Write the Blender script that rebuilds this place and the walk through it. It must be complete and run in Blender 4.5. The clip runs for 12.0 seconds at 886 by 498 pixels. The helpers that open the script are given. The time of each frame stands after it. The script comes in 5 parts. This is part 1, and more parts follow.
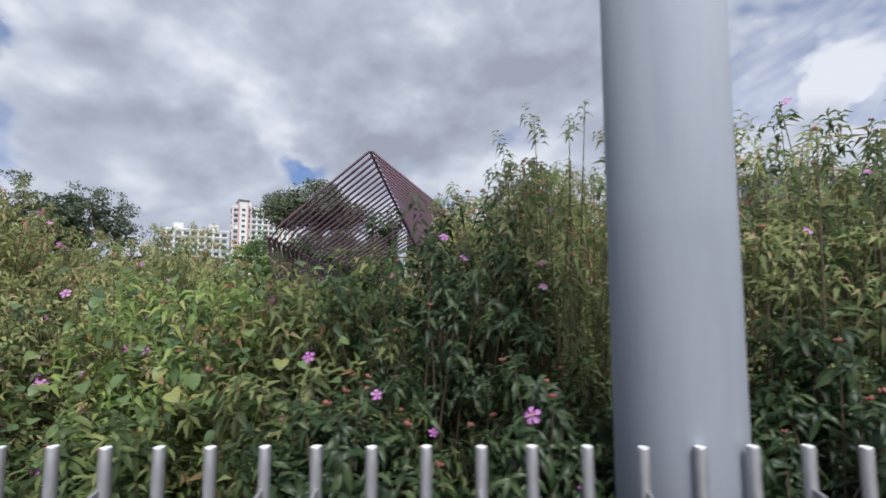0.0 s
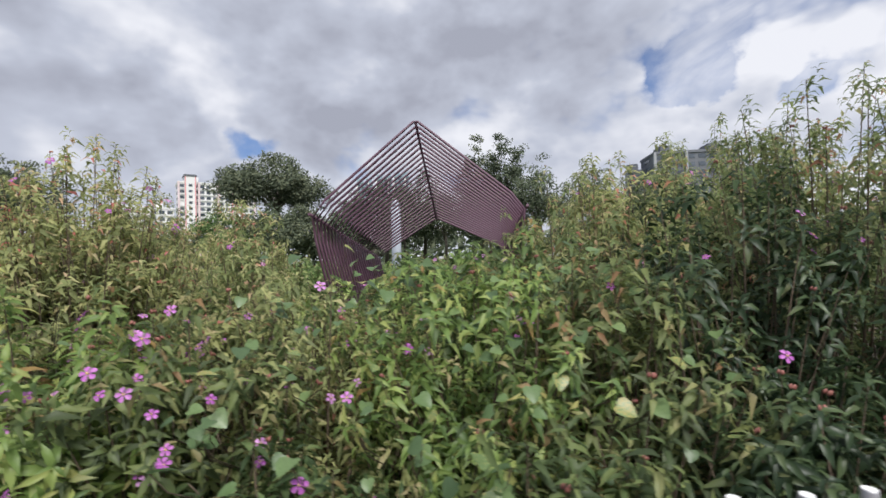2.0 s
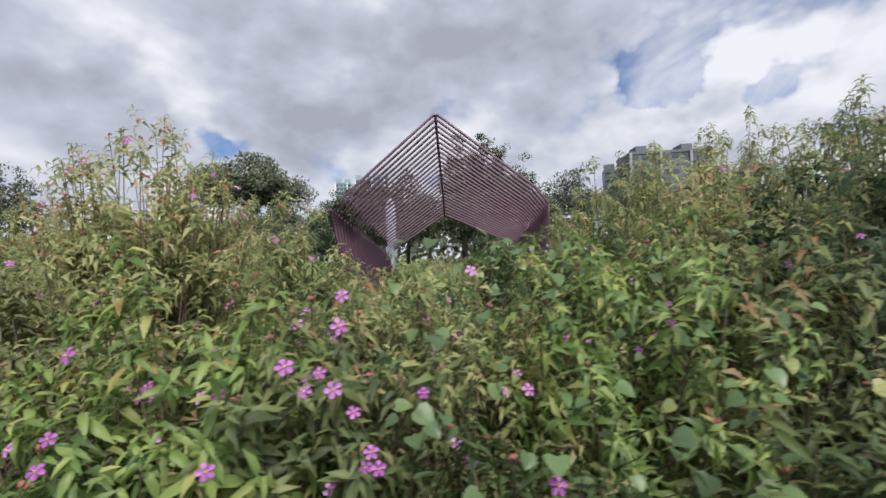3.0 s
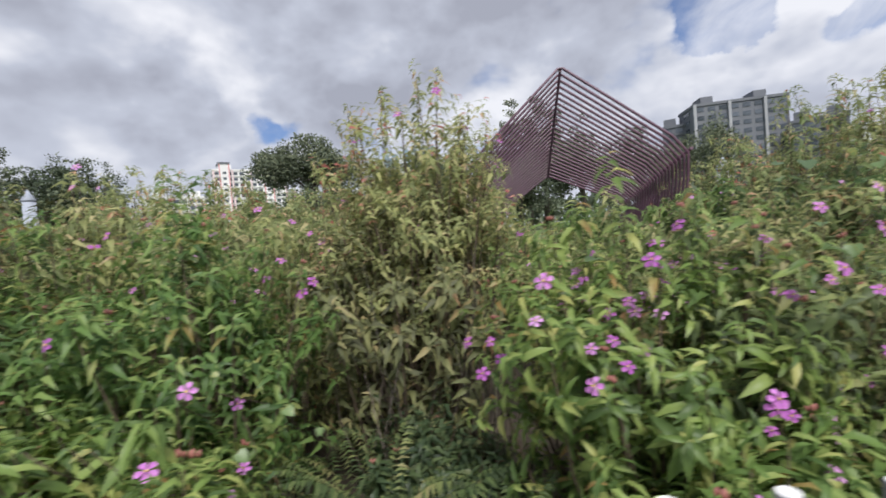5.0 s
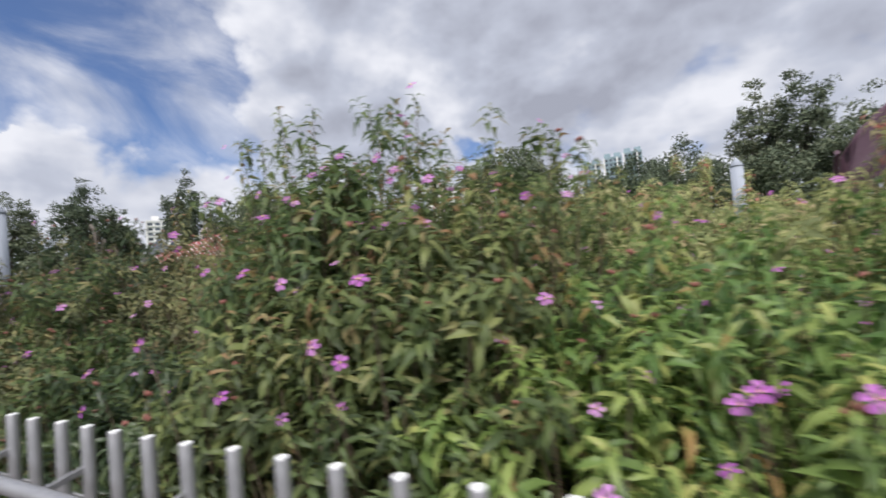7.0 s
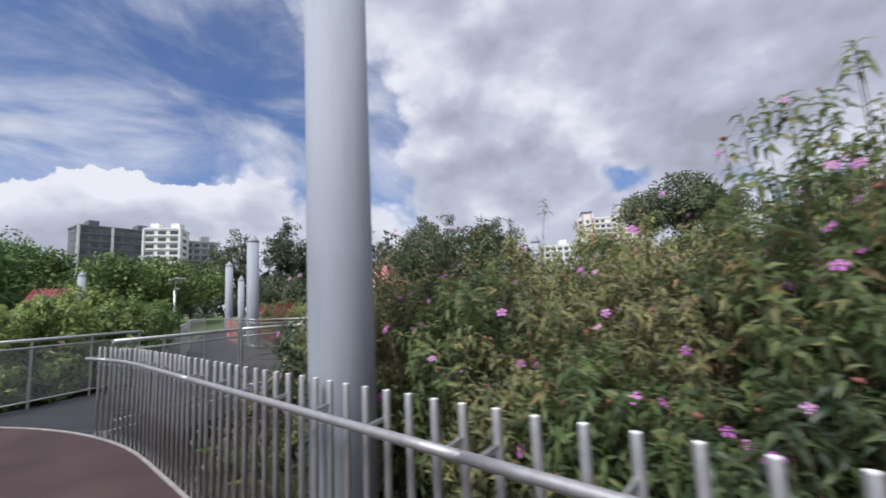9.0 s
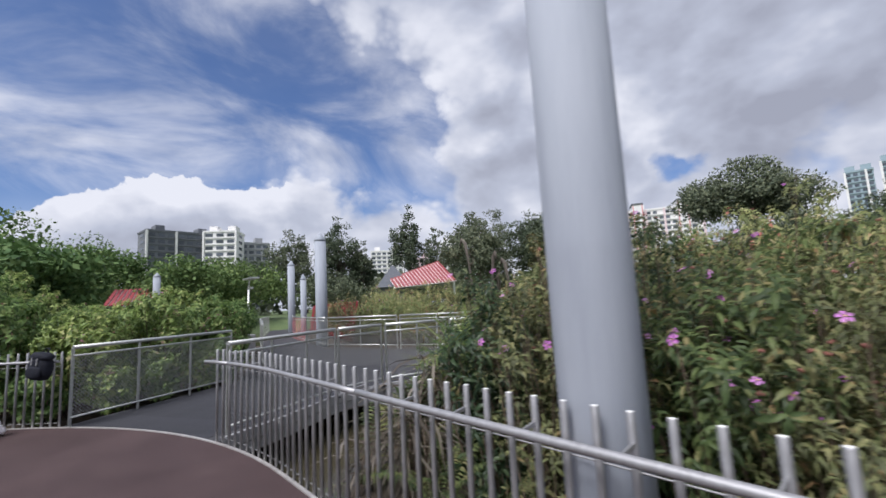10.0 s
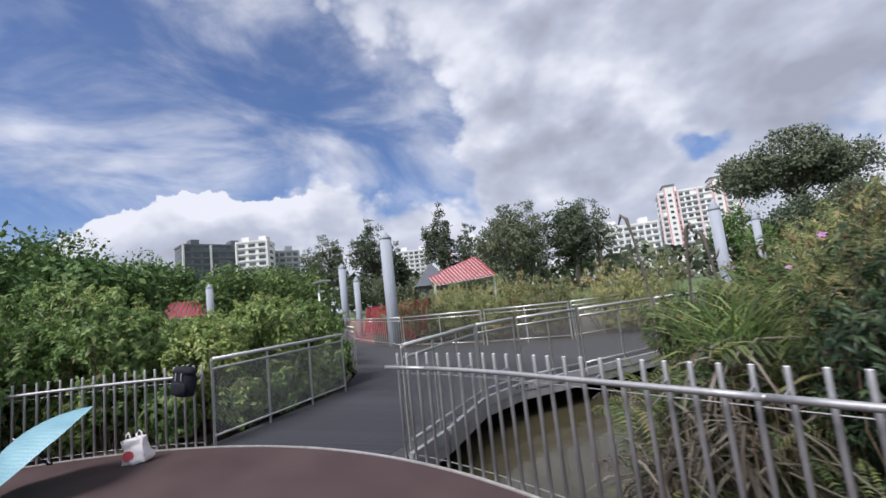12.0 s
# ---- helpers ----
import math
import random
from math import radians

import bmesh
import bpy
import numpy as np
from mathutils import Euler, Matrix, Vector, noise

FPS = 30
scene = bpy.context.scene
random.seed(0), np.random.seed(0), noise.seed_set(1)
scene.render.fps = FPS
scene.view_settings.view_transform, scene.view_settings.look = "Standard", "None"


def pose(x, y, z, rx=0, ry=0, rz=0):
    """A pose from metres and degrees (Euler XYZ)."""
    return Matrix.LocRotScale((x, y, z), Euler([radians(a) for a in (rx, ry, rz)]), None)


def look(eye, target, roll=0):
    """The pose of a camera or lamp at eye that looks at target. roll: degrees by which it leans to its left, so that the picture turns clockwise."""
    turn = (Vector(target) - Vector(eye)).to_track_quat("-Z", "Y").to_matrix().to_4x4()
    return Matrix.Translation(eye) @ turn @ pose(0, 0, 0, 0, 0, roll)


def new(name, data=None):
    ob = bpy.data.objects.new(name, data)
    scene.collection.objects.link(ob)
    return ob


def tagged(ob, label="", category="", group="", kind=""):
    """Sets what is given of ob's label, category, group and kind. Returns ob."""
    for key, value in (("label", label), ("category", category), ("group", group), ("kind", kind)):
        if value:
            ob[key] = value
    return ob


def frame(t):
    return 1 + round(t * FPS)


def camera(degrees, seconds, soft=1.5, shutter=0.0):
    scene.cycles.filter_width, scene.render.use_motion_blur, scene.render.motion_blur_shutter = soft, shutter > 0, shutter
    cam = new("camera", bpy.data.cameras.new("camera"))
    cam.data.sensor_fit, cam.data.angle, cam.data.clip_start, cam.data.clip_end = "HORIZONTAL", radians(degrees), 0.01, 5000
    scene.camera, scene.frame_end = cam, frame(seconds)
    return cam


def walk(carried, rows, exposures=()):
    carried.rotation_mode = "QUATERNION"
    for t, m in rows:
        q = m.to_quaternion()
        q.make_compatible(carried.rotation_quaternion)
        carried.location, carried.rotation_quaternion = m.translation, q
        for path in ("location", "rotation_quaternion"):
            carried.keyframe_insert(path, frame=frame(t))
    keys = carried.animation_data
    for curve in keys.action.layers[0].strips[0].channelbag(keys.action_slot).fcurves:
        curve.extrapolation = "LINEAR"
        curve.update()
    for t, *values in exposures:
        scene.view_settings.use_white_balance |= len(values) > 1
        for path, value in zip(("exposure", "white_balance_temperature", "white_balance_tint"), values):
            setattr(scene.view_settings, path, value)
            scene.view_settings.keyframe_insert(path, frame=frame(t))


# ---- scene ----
cam = camera(92.3, 12.0, soft=1.55, shutter=0.4)

PATH = [
    (0, (-0.51, 0.892, 1.566), (-0.541, 2.885, 1.736), -0.4),
    (0.4, (-0.887, 0.961, 1.555), (-0.85, 2.958, 1.669), -0.4),
    (0.5, (-0.982, 0.973, 1.554), (-0.937, 2.97, 1.656), -0.1),
    (0.7, (-1.167, 0.981, 1.554), (-1.114, 2.977, 1.659), 0.0),
    (1, (-1.439, 1.006, 1.553), (-1.369, 3.004, 1.598), -0.4),
    (1.5, (-1.881, 1.155, 1.531), (-1.777, 3.152, 1.564), -1.0),
    (2, (-2.315, 1.254, 1.647), (-2.15, 3.247, 1.694), -1.7),
    (2.5, (-2.69, 1.301, 1.665), (-2.467, 3.288, 1.699), -2.3),
    (2.7, (-2.865, 1.382, 1.639), (-2.607, 3.365, 1.687), -1.9),
    (4.3, (-4.01, 1.646, 1.528), (-3.829, 3.637, 1.505), -5.3),
    (4.5, (-4.193, 1.644, 1.526), (-4.048, 3.639, 1.483), -5.1),
    (5, (-4.609, 1.571, 1.497), (-4.58, 3.57, 1.425), -5.0),
    (5.5, (-5.058, 1.571, 1.487), (-5.188, 3.565, 1.403), -4.7),
    (6, (-5.514, 1.532, 1.481), (-5.859, 3.501, 1.411), -4.6),
    (6.5, (-6.02, 1.455, 1.479), (-6.615, 3.364, 1.453), -4.8),
    (6.7, (-6.235, 1.449, 1.461), (-6.941, 3.32, 1.485), -4.9),
    (7, (-6.603, 1.444, 1.505), (-7.44, 3.26, 1.559), -4.9),
    (7.5, (-7.113, 1.311, 1.506), (-8.164, 3.009, 1.625), -5.0),
    (7.7, (-7.317, 1.28, 1.508), (-8.401, 2.955, 1.647), -4.0),
    (9.3, (-8.871, 0.84, 1.479), (-10.293, 2.222, 1.743), -2.9),
    (9.5, (-9.134, 0.783, 1.522), (-10.585, 2.135, 1.784), -3.0),
    (10, (-9.666, 0.535, 1.561), (-11.171, 1.829, 1.808), -3.1),
    (10.5, (-10.154, 0.36, 1.553), (-11.699, 1.61, 1.783), -3.7),
    (11, (-10.639, 0.026, 1.566), (-12.215, 1.238, 1.789), -4.8),
    (11.5, (-11.056, -0.241, 1.576), (-12.643, 0.955, 1.803), -5.8),
    (12, (-11.531, -0.512, 1.625), (-13.107, 0.696, 1.868), -6.4),
]
walk(cam, [(t, look(eye, target, roll)) for t, eye, target, roll in PATH],
     [(0, -0.10, 6100, 11), (0.5, -0.10, 6150, 11), (1.2, -0.02, 6250, 11), (2, 0.02, 6300, 12), (6, 0.04, 6300, 12), (7.5, 0, 6300, 13), (9.5, -0.05, 6120, 14), (11, -0.04, 6120, 14), (12, 0, 6120, 14)])

# ---- sky, sun ----
# the cloud cover by compass bearing and height in degrees: (bearing, height, spread, weight)
CLEARINGS = [(-85, 23.5, 9, -0.85), (-72, 27, 8, -0.50), (-97, 30, 12, -0.55), (-55, 24.5, 4.6, -0.55), (-21.6, 15.0, 1.5, -0.25), (-18.6, 14.1, 1.6, -0.25), (37, 18.8, 3.0, -0.55), (46, 17.5, 2.2, -0.40), (-59, 17.5, 4.6, -0.42),
             (-97, 15, 5, -0.60), (33, 20.5, 1.6, -0.30)]
CUMULUS = [(-89.5, 10.5, 3.2, 0.56), (-83, 13.8, 3.2, 0.64), (-77.5, 10.5, 3.6, 0.55), (-71.5, 13.4, 3.2, 0.64), (-65, 8.0, 3.6, 0.55), (-95, 7.0, 2.6, 0.5), (-58, 5, 4.5, 0.5), (-82, 4, 7, 0.55), (-68, 3, 7, 0.55), (-55, 20.5, 1.5, 0.5), (-50, 15.5, 2.2, 0.45)]
BANKS = [(-80, 5, 7, 0.4), (-66, 4, 7, 0.4),
         (36, 13.5, 4, 0.35), (43.5, 19.5, 2.0, 0.4), (-30, 22, 9, 0.30)]
GREY = [(5, 27, 4.2, -0.40), (21, 24.5, 5.0, -0.46), (-31, 21, 3.6, -0.28), (-30, 15.5, 3.4, -0.42), (0, 22.5, 3.6, -0.34), (11, 28, 3.6, -0.36), (-12, 16, 4.5, -0.28), (-42, 24, 3.5, -0.14), (-79, 8.5, 6.0, -0.18), (-14, 26, 6, -0.14)]
BRIGHT = [(-23.5, 18, 2.4, 0.30), (-1, 30, 3.0, 0.22), (1.5, 15.5, 3.0, 0.30), (36, 14, 3.4, 0.34), (43.5, 20, 2.4, 0.3), (51, 16, 3.5, 0.3), (-27, 25.5, 4.0, 0.24), (-46, 31, 4.0, 0.26), (-82, 15.5, 4.0, 0.45), (-71, 15, 4.0, 0.45),
          (-89, 13.5, 3.0, 0.26), (-50, 16, 3.0, 0.25), (-64, 10, 4.0, 0.2), (12, 17, 2.4, 0.2), (-35, 26, 3, 0.16)]


def build_world():
    world = bpy.data.worlds.new("sky")
    scene.world = world
    world.use_nodes = True
    nt = world.node_tree
    nt.nodes.clear()
    N, L = nt.nodes.new, nt.links.new

    def feed(n, *values):
        for i, v in enumerate(values):
            if v is None:
                continue
            if isinstance(v, (int, float, tuple)):
                n.inputs[i].default_value = v
            else:
                L(v, n.inputs[i])

    def op(kind, a, b=None, c=None):
        n = N("ShaderNodeMath")
        n.operation = kind
        feed(n, a, b, c)
        return n.outputs[0]

    def vec(kind, a, b=None):
        n = N("ShaderNodeVectorMath")
        n.operation = kind
        feed(n, a, b)
        return n.outputs["Value"] if kind == "DOT_PRODUCT" else n.outputs[0]

    def step(value, lo, hi, a=0.0, b=1.0):
        n = N("ShaderNodeMapRange")
        n.interpolation_type = "SMOOTHSTEP"
        feed(n, value, lo, hi, a, b)
        return n.outputs[0]

    def fbm(p, scale, detail, rough, distortion=0.0, colour=False):
        n = N("ShaderNodeTexNoise")
        n.inputs["Scale"].default_value, n.inputs["Detail"].default_value = scale, detail
        n.inputs["Roughness"].default_value, n.inputs["Distortion"].default_value = rough, distortion
        L(p, n.inputs[0])
        return n.outputs[1 if colour else 0]

    def billow(p, scale):
        n = N("ShaderNodeTexVoronoi")
        n.feature = "SMOOTH_F1"
        n.inputs["Scale"].default_value, n.inputs["Detail"].default_value = scale, 3
        n.inputs["Roughness"].default_value, n.inputs["Smoothness"].default_value = 0.55, 0.5
        L(p, n.inputs[0])
        return op("SUBTRACT", 1.0, n.outputs["Distance"])

    coord = N("ShaderNodeTexCoord").outputs["Generated"]
    sep = N("ShaderNodeSeparateXYZ")
    L(coord, sep.inputs[0])
    x, y, z = sep.outputs
    up = op("MAXIMUM", z, 0.0)

    # heaps of cloud, flattened towards the horizon; the same field a little higher up gives the light from above
    def heaps(shift):
        p = vec("MULTIPLY", vec("ADD", coord, (0.06, -0.05, shift)), (1.0, 1.0, 1.55))
        warp = vec("MULTIPLY", vec("SUBTRACT", fbm(p, 3.5, 3, 0.5, 0.0, True), (0.5, 0.5, 0.5)), (0.10, 0.10, 0.10))
        q = vec("ADD", p, warp)
        return op("ADD", op("MULTIPLY", fbm(q, 2.7, 8, 0.48), 0.95), op("MULTIPLY", billow(q, 6.0), 0.34))
    here, above = heaps(0.0), heaps(0.055)

    ragged = vec("ADD", coord, vec("MULTIPLY", vec("SUBTRACT", fbm(coord, 9.0, 6, 0.55, 0.0, True), (0.5, 0.5, 0.5)), (0.15, 0.15, 0.12)))

    def spots(table):
        total = None
        for bearing, height, spread, weight in table:
            b, h = radians(bearing), radians(height)
            q = vec("MULTIPLY", vec("SUBTRACT", ragged, (math.sin(b) * math.cos(h), math.cos(b) * math.cos(h), math.sin(h))), (1.0, 1.0, 1.3))
            g = op("POWER", math.e, op("MULTIPLY", vec("DOT_PRODUCT", q, q), -0.5 / radians(spread) ** 2))
            total = op("MULTIPLY_ADD", g, weight, 0.0 if total is None else total)
        return total
    cover = op("ADD", op("MULTIPLY_ADD", here, 0.85, 0.395), op("ADD", spots(CLEARINGS), spots(BANKS)))
    # the low western bank has crisp, heaped edges
    cloudy = op("MAXIMUM", step(cover, 0.47, 0.72), step(op("MULTIPLY_ADD", here, 0.55, spots(CUMULUS)), 0.74, 0.80))
    # thin streaks of high cloud over the blue
    flat = N("ShaderNodeCombineXYZ")
    zz = op("ADD", up, 0.55)
    feed(flat, op("DIVIDE", x, zz), op("DIVIDE", y, zz), op("MULTIPLY", z, 1.1))
    mp = N("ShaderNodeMapping")
    mp.inputs["Scale"].default_value, mp.inputs["Rotation"].default_value = (1.9, 1.0, 1.0), (0, 0, radians(18))
    L(flat.outputs[0], mp.inputs[0])
    wisp = op("MULTIPLY", step(fbm(mp.outputs[0], 2.6, 8, 0.56, 0.55), 0.34, 0.72, 0.06, 0.85), step(up, 0.12, 0.30))
    haze = step(up, 0.30, 0.02, 0.0, 0.55)
    veil = op("MAXIMUM", op("MAXIMUM", cloudy, wisp), haze)
    # light and shade within the cloud
    relief = op("MULTIPLY", op("SUBTRACT", here, above), 1.5)
    broad = op("MULTIPLY_ADD", fbm(coord, 4.0, 6, 0.48), -0.95, 1.0)
    lit = op("ADD", op("ADD", relief, broad), op("ADD", spots(GREY), spots(BRIGHT)))
    edge = step(cover, 0.95, 0.60, 0.0, 0.20)
    tone = N("ShaderNodeValToRGB")
    e = tone.color_ramp.elements
    e[0].position, e[0].color = 0.05, (0.43, 0.45, 0.52, 1)
    e[1].position, e[1].color = 1.0, (0.96, 0.97, 1.0, 1)
    e.new(0.5).color = (0.60, 0.635, 0.72, 1)
    L(op("ADD", lit, edge), tone.inputs[0])
    sky = N("ShaderNodeTexSky")
    sky.sky_type, sky.sun_disc = "NISHITA", False
    sky.sun_elevation, sky.sun_rotation = radians(SUN_ELEV), radians(SUN_AZ)
    sky.air_density, sky.dust_density, sky.ozone_density = 1.0, 0.6, 2.0
    blue, cloud, mix, out = N("ShaderNodeBackground"), N("ShaderNodeBackground"), N("ShaderNodeMixShader"), N("ShaderNodeOutputWorld")
    deep = N("ShaderNodeMixRGB")
    deep.blend_type = "MULTIPLY"
    deep.inputs[0].default_value, deep.inputs[2].default_value = 1.0, (0.72, 0.90, 1.18, 1)
    L(sky.outputs[0], deep.inputs[1])
    L(deep.outputs[0], blue.inputs[0])
    blue.inputs[1].default_value = 0.095
    L(tone.outputs[0], cloud.inputs[0])
    cloud.inputs[1].default_value = 0.90
    L(veil, mix.inputs[0])
    L(blue.outputs[0], mix.inputs[1])
    L(cloud.outputs[0], mix.inputs[2])
    L(mix.outputs[0], out.inputs[0])


SUN_ELEV, SUN_AZ = 54, 168
build_world()
sun = new("sun", bpy.data.lights.new("sun", "SUN"))
sun.data.energy, sun.data.angle, sun.data.color = 4.7, radians(24), (1.0, 0.96, 0.90)
sun.matrix_world = look((0, 0, 40), (-40 * math.cos(radians(SUN_ELEV)) * math.sin(radians(SUN_AZ)),
                                     -40 * math.cos(radians(SUN_ELEV)) * math.cos(radians(SUN_AZ)), 40 - 40 * math.sin(radians(SUN_ELEV))))


# ---- materials ----
def mat(name, stops, rough=0.6, metal=0.0, scale=8.0, detail=6, bump=0.0, bump_scale=60.0, per=None, leafy=0.0, stretch=(1, 1, 1), spec=0.5):
    """A material: colour stops over noise, or over the random value of a piece (per 'island' or 'object') stirred by noise."""
    m = bpy.data.materials.new(name)
    m.use_nodes = True
    nt = m.node_tree
    nt.nodes.clear()
    N, L = nt.nodes.new, nt.links.new
    out, bs = N("ShaderNodeOutputMaterial"), N("ShaderNodeBsdfPrincipled")
    bs.inputs["Roughness"].default_value, bs.inputs["Metallic"].default_value = rough, metal
    bs.inputs["Specular IOR Level"].default_value = spec
    tc, mp = N("ShaderNodeTexCoord"), N("ShaderNodeMapping")
    mp.inputs["Scale"].default_value = stretch
    L(tc.outputs["Object"], mp.inputs[0])
    no = N("ShaderNodeTexNoise")
    no.inputs["Scale"].default_value, no.inputs["Detail"].default_value = scale, detail
    no.inputs["Roughness"].default_value = 0.6
    L(mp.outputs[0], no.inputs[0])
    ramp = N("ShaderNodeValToRGB")
    els = ramp.color_ramp.elements
    while len(els) < len(stops):
        els.new(0.5)
    for e, (p, c) in zip(els, stops):
        e.position, e.color = p, (*c, 1)
    value = no.outputs[0]
    if per:
        if per == "island":
            r = N("ShaderNodeNewGeometry").outputs["Random Per Island"]
        else:
            r = N("ShaderNodeObjectInfo").outputs["Random"]
        a, b = N("ShaderNodeMath"), N("ShaderNodeMath")
        a.operation, b.operation = "MULTIPLY_ADD", "MULTIPLY_ADD"
        L(no.outputs[0], a.inputs[0])
        a.inputs[1].default_value, a.inputs[2].default_value = 0.9, -0.45
        L(r, b.inputs[0])
        b.inputs[1].default_value = 1.0
        L(a.outputs[0], b.inputs[2])
        value = b.outputs[0]
    L(value, ramp.inputs[0])
    colour = ramp.outputs[0]
    if leafy and per == "island":
        # each plant has a tint and a brightness of its own
        hsv, info = N("ShaderNodeHueSaturation"), N("ShaderNodeObjectInfo")
        for k, (lo, hi) in (("Hue", (0.515, 0.472)), ("Value", (0.82, 1.22))):
            mr = N("ShaderNodeMapRange")
            mr.inputs[3].default_value, mr.inputs[4].default_value = lo, hi
            L(info.outputs["Random"], mr.inputs[0])
            L(mr.outputs[0], hsv.inputs[k])
        L(colour, hsv.inputs["Color"])
        colour = hsv.outputs[0]
    L(colour, bs.inputs["Base Color"])
    rv = N("ShaderNodeMath")
    rv.operation = "MULTIPLY_ADD"
    L(no.outputs[0], rv.inputs[0])
    rv.inputs[1].default_value, rv.inputs[2].default_value = 0.3, rough - 0.15
    L(rv.outputs[0], bs.inputs["Roughness"])
    if bump:
        n2, bp = N("ShaderNodeTexNoise"), N("ShaderNodeBump")
        n2.inputs["Scale"].default_value, n2.inputs["Detail"].default_value = bump_scale, 4
        L(mp.outputs[0], n2.inputs[0])
        L(n2.outputs[0], bp.inputs["Height"])
        bp.inputs["Strength"].default_value, bp.inputs["Distance"].default_value = bump, 0.01
        L(bp.outputs[0], bs.inputs["Normal"])
    if leafy:
        tr, mx = N("ShaderNodeBsdfTranslucent"), N("ShaderNodeMixShader")
        L(colour, tr.inputs[0])
        mx.inputs[0].default_value = leafy
        L(bs.outputs[0], mx.inputs[1])
        L(tr.outputs[0], mx.inputs[2])
        L(mx.outputs[0], out.inputs[0])
    else:
        L(bs.outputs[0], out.inputs[0])
    return m


LEAF = mat("leaf_green", [(0.0, (0.066, 0.096, 0.045)), (0.45, (0.118, 0.174, 0.066)), (0.8, (0.205, 0.262, 0.098)), (0.95, (0.327, 0.3, 0.138)), (1.0, (0.29, 0.20, 0.09))],
           rough=0.5, scale=1.3, per="island", leafy=0.5, spec=0.3)
LEAF_BRIGHT = mat("leaf_bright_green", [(0.0, (0.09, 0.155, 0.050)), (0.45, (0.185, 0.295, 0.082)), (0.82, (0.33, 0.43, 0.135)), (0.95, (0.47, 0.475, 0.17)), (1.0, (0.36, 0.25, 0.09))],
                  rough=0.45, scale=1.3, per="island", leafy=0.5, spec=0.35)
LEAF_OLIVE = mat("leaf_olive", [(0.0, (0.153, 0.193, 0.088)), (0.4, (0.243, 0.297, 0.121)), (0.78, (0.376, 0.415, 0.18)), (0.94, (0.529, 0.47, 0.257)), (1.0, (0.502, 0.22, 0.15))],
                 rough=0.6, scale=1.0, per="island", leafy=0.5, spec=0.25)
LEAF_RUSTY = mat("leaf_rusty", [(0.0, (0.072, 0.080, 0.040)), (0.55, (0.140, 0.163, 0.066)), (0.85, (0.235, 0.232, 0.10)), (1.0, (0.27, 0.18, 0.085))],
                 rough=0.6, scale=1.0, per="island", leafy=0.25, spec=0.3)
LEAF_VINE = mat("leaf_vine", [(0.0, (0.082, 0.138, 0.048)), (0.4, (0.166, 0.259, 0.08)), (0.8, (0.295, 0.41, 0.137)), (0.96, (0.437, 0.482, 0.206)), (1.0, (0.284, 0.157, 0.149))], rough=0.5, scale=0.8, per="island", leafy=0.48, spec=0.3)
# dark glossy leaf; its colour also holds the shade behind the fence
LEAF_GLOSSY_SHADED = mat("leaf_dark_glossy_shaded", [(0.0, (0.026, 0.048, 0.023)), (0.45, (0.050, 0.085, 0.038)), (0.85, (0.095, 0.14, 0.06)), (1.0, (0.18, 0.20, 0.09))], rough=0.42, scale=1.3, per="island", leafy=0.4, spec=0.35)
LEAF_TREE = mat("leaf_tree", [(0.0, (0.06, 0.08, 0.055)), (0.5, (0.10, 0.128, 0.08)), (1.0, (0.155, 0.18, 0.11))], rough=0.65, scale=0.25, per="island", leafy=0.15, spec=0.2)
LEAF_WOOD = mat("leaf_far_green", [(0.0, (0.052, 0.098, 0.032)), (0.5, (0.103, 0.178, 0.057)), (1.0, (0.184, 0.265, 0.092))], rough=0.65, scale=0.15, per="island", leafy=0.2, spec=0.2)
BIGLEAF = mat("leaf_heart", [(0.0, (0.085, 0.14, 0.065)), (0.5, (0.135, 0.215, 0.085)), (0.90, (0.20, 0.29, 0.115)), (0.97, (0.36, 0.37, 0.13)), (1.0, (0.40, 0.36, 0.12))], rough=0.4, scale=6, per="object", leafy=0.4)
DRYLEAF = mat("leaf_dry", [(0.0, (0.051, 0.039, 0.028)), (0.45, (0.107, 0.09, 0.067)), (0.8, (0.179, 0.158, 0.123)), (1.0, (0.236, 0.214, 0.179))], rough=0.7, scale=5, per="island", leafy=0.2)
STEM = mat("stem_brown", [(0.3, (0.07, 0.05, 0.035)), (0.7, (0.16, 0.12, 0.08))], rough=0.8, scale=14, bump=0.4)
BARK = mat("bark", [(0.3, (0.06, 0.05, 0.04)), (0.7, (0.15, 0.13, 0.11))], rough=0.9, scale=6, bump=0.6, bump_scale=20)
PETAL = mat("petal_magenta", [(0.0, (0.42, 0.10, 0.45)), (0.5, (0.56, 0.18, 0.57)), (1.0, (0.67, 0.35, 0.68))], rough=0.5, scale=20, per="object", leafy=0.3)
POLLEN = mat("stamen_yellow", [(0.3, (0.75, 0.55, 0.12)), (0.7, (0.85, 0.70, 0.30))], rough=0.6, scale=60)
BUD = mat("bud_red", [(0.3, (0.20, 0.07, 0.055)), (0.7, (0.36, 0.15, 0.12))], rough=0.6, scale=30)
STEEL = mat("stainless_steel", [(0.3, (0.319, 0.319, 0.328)), (0.7, (0.43, 0.43, 0.444))], rough=0.55, metal=0.72, scale=18, stretch=(3, 3, 0.6), bump=0.05, bump_scale=120)
STEEL_DULL = mat("galvanised_steel", [(0.3, (0.46, 0.47, 0.46)), (0.7, (0.64, 0.65, 0.63))], rough=0.45, metal=0.85, scale=22, bump=0.1)
STEEL_CUT = mat("cut_steel_cap", [(0.3, (0.78, 0.78, 0.76)), (0.7, (0.9, 0.9, 0.88))], rough=0.55, metal=0.3, scale=40)
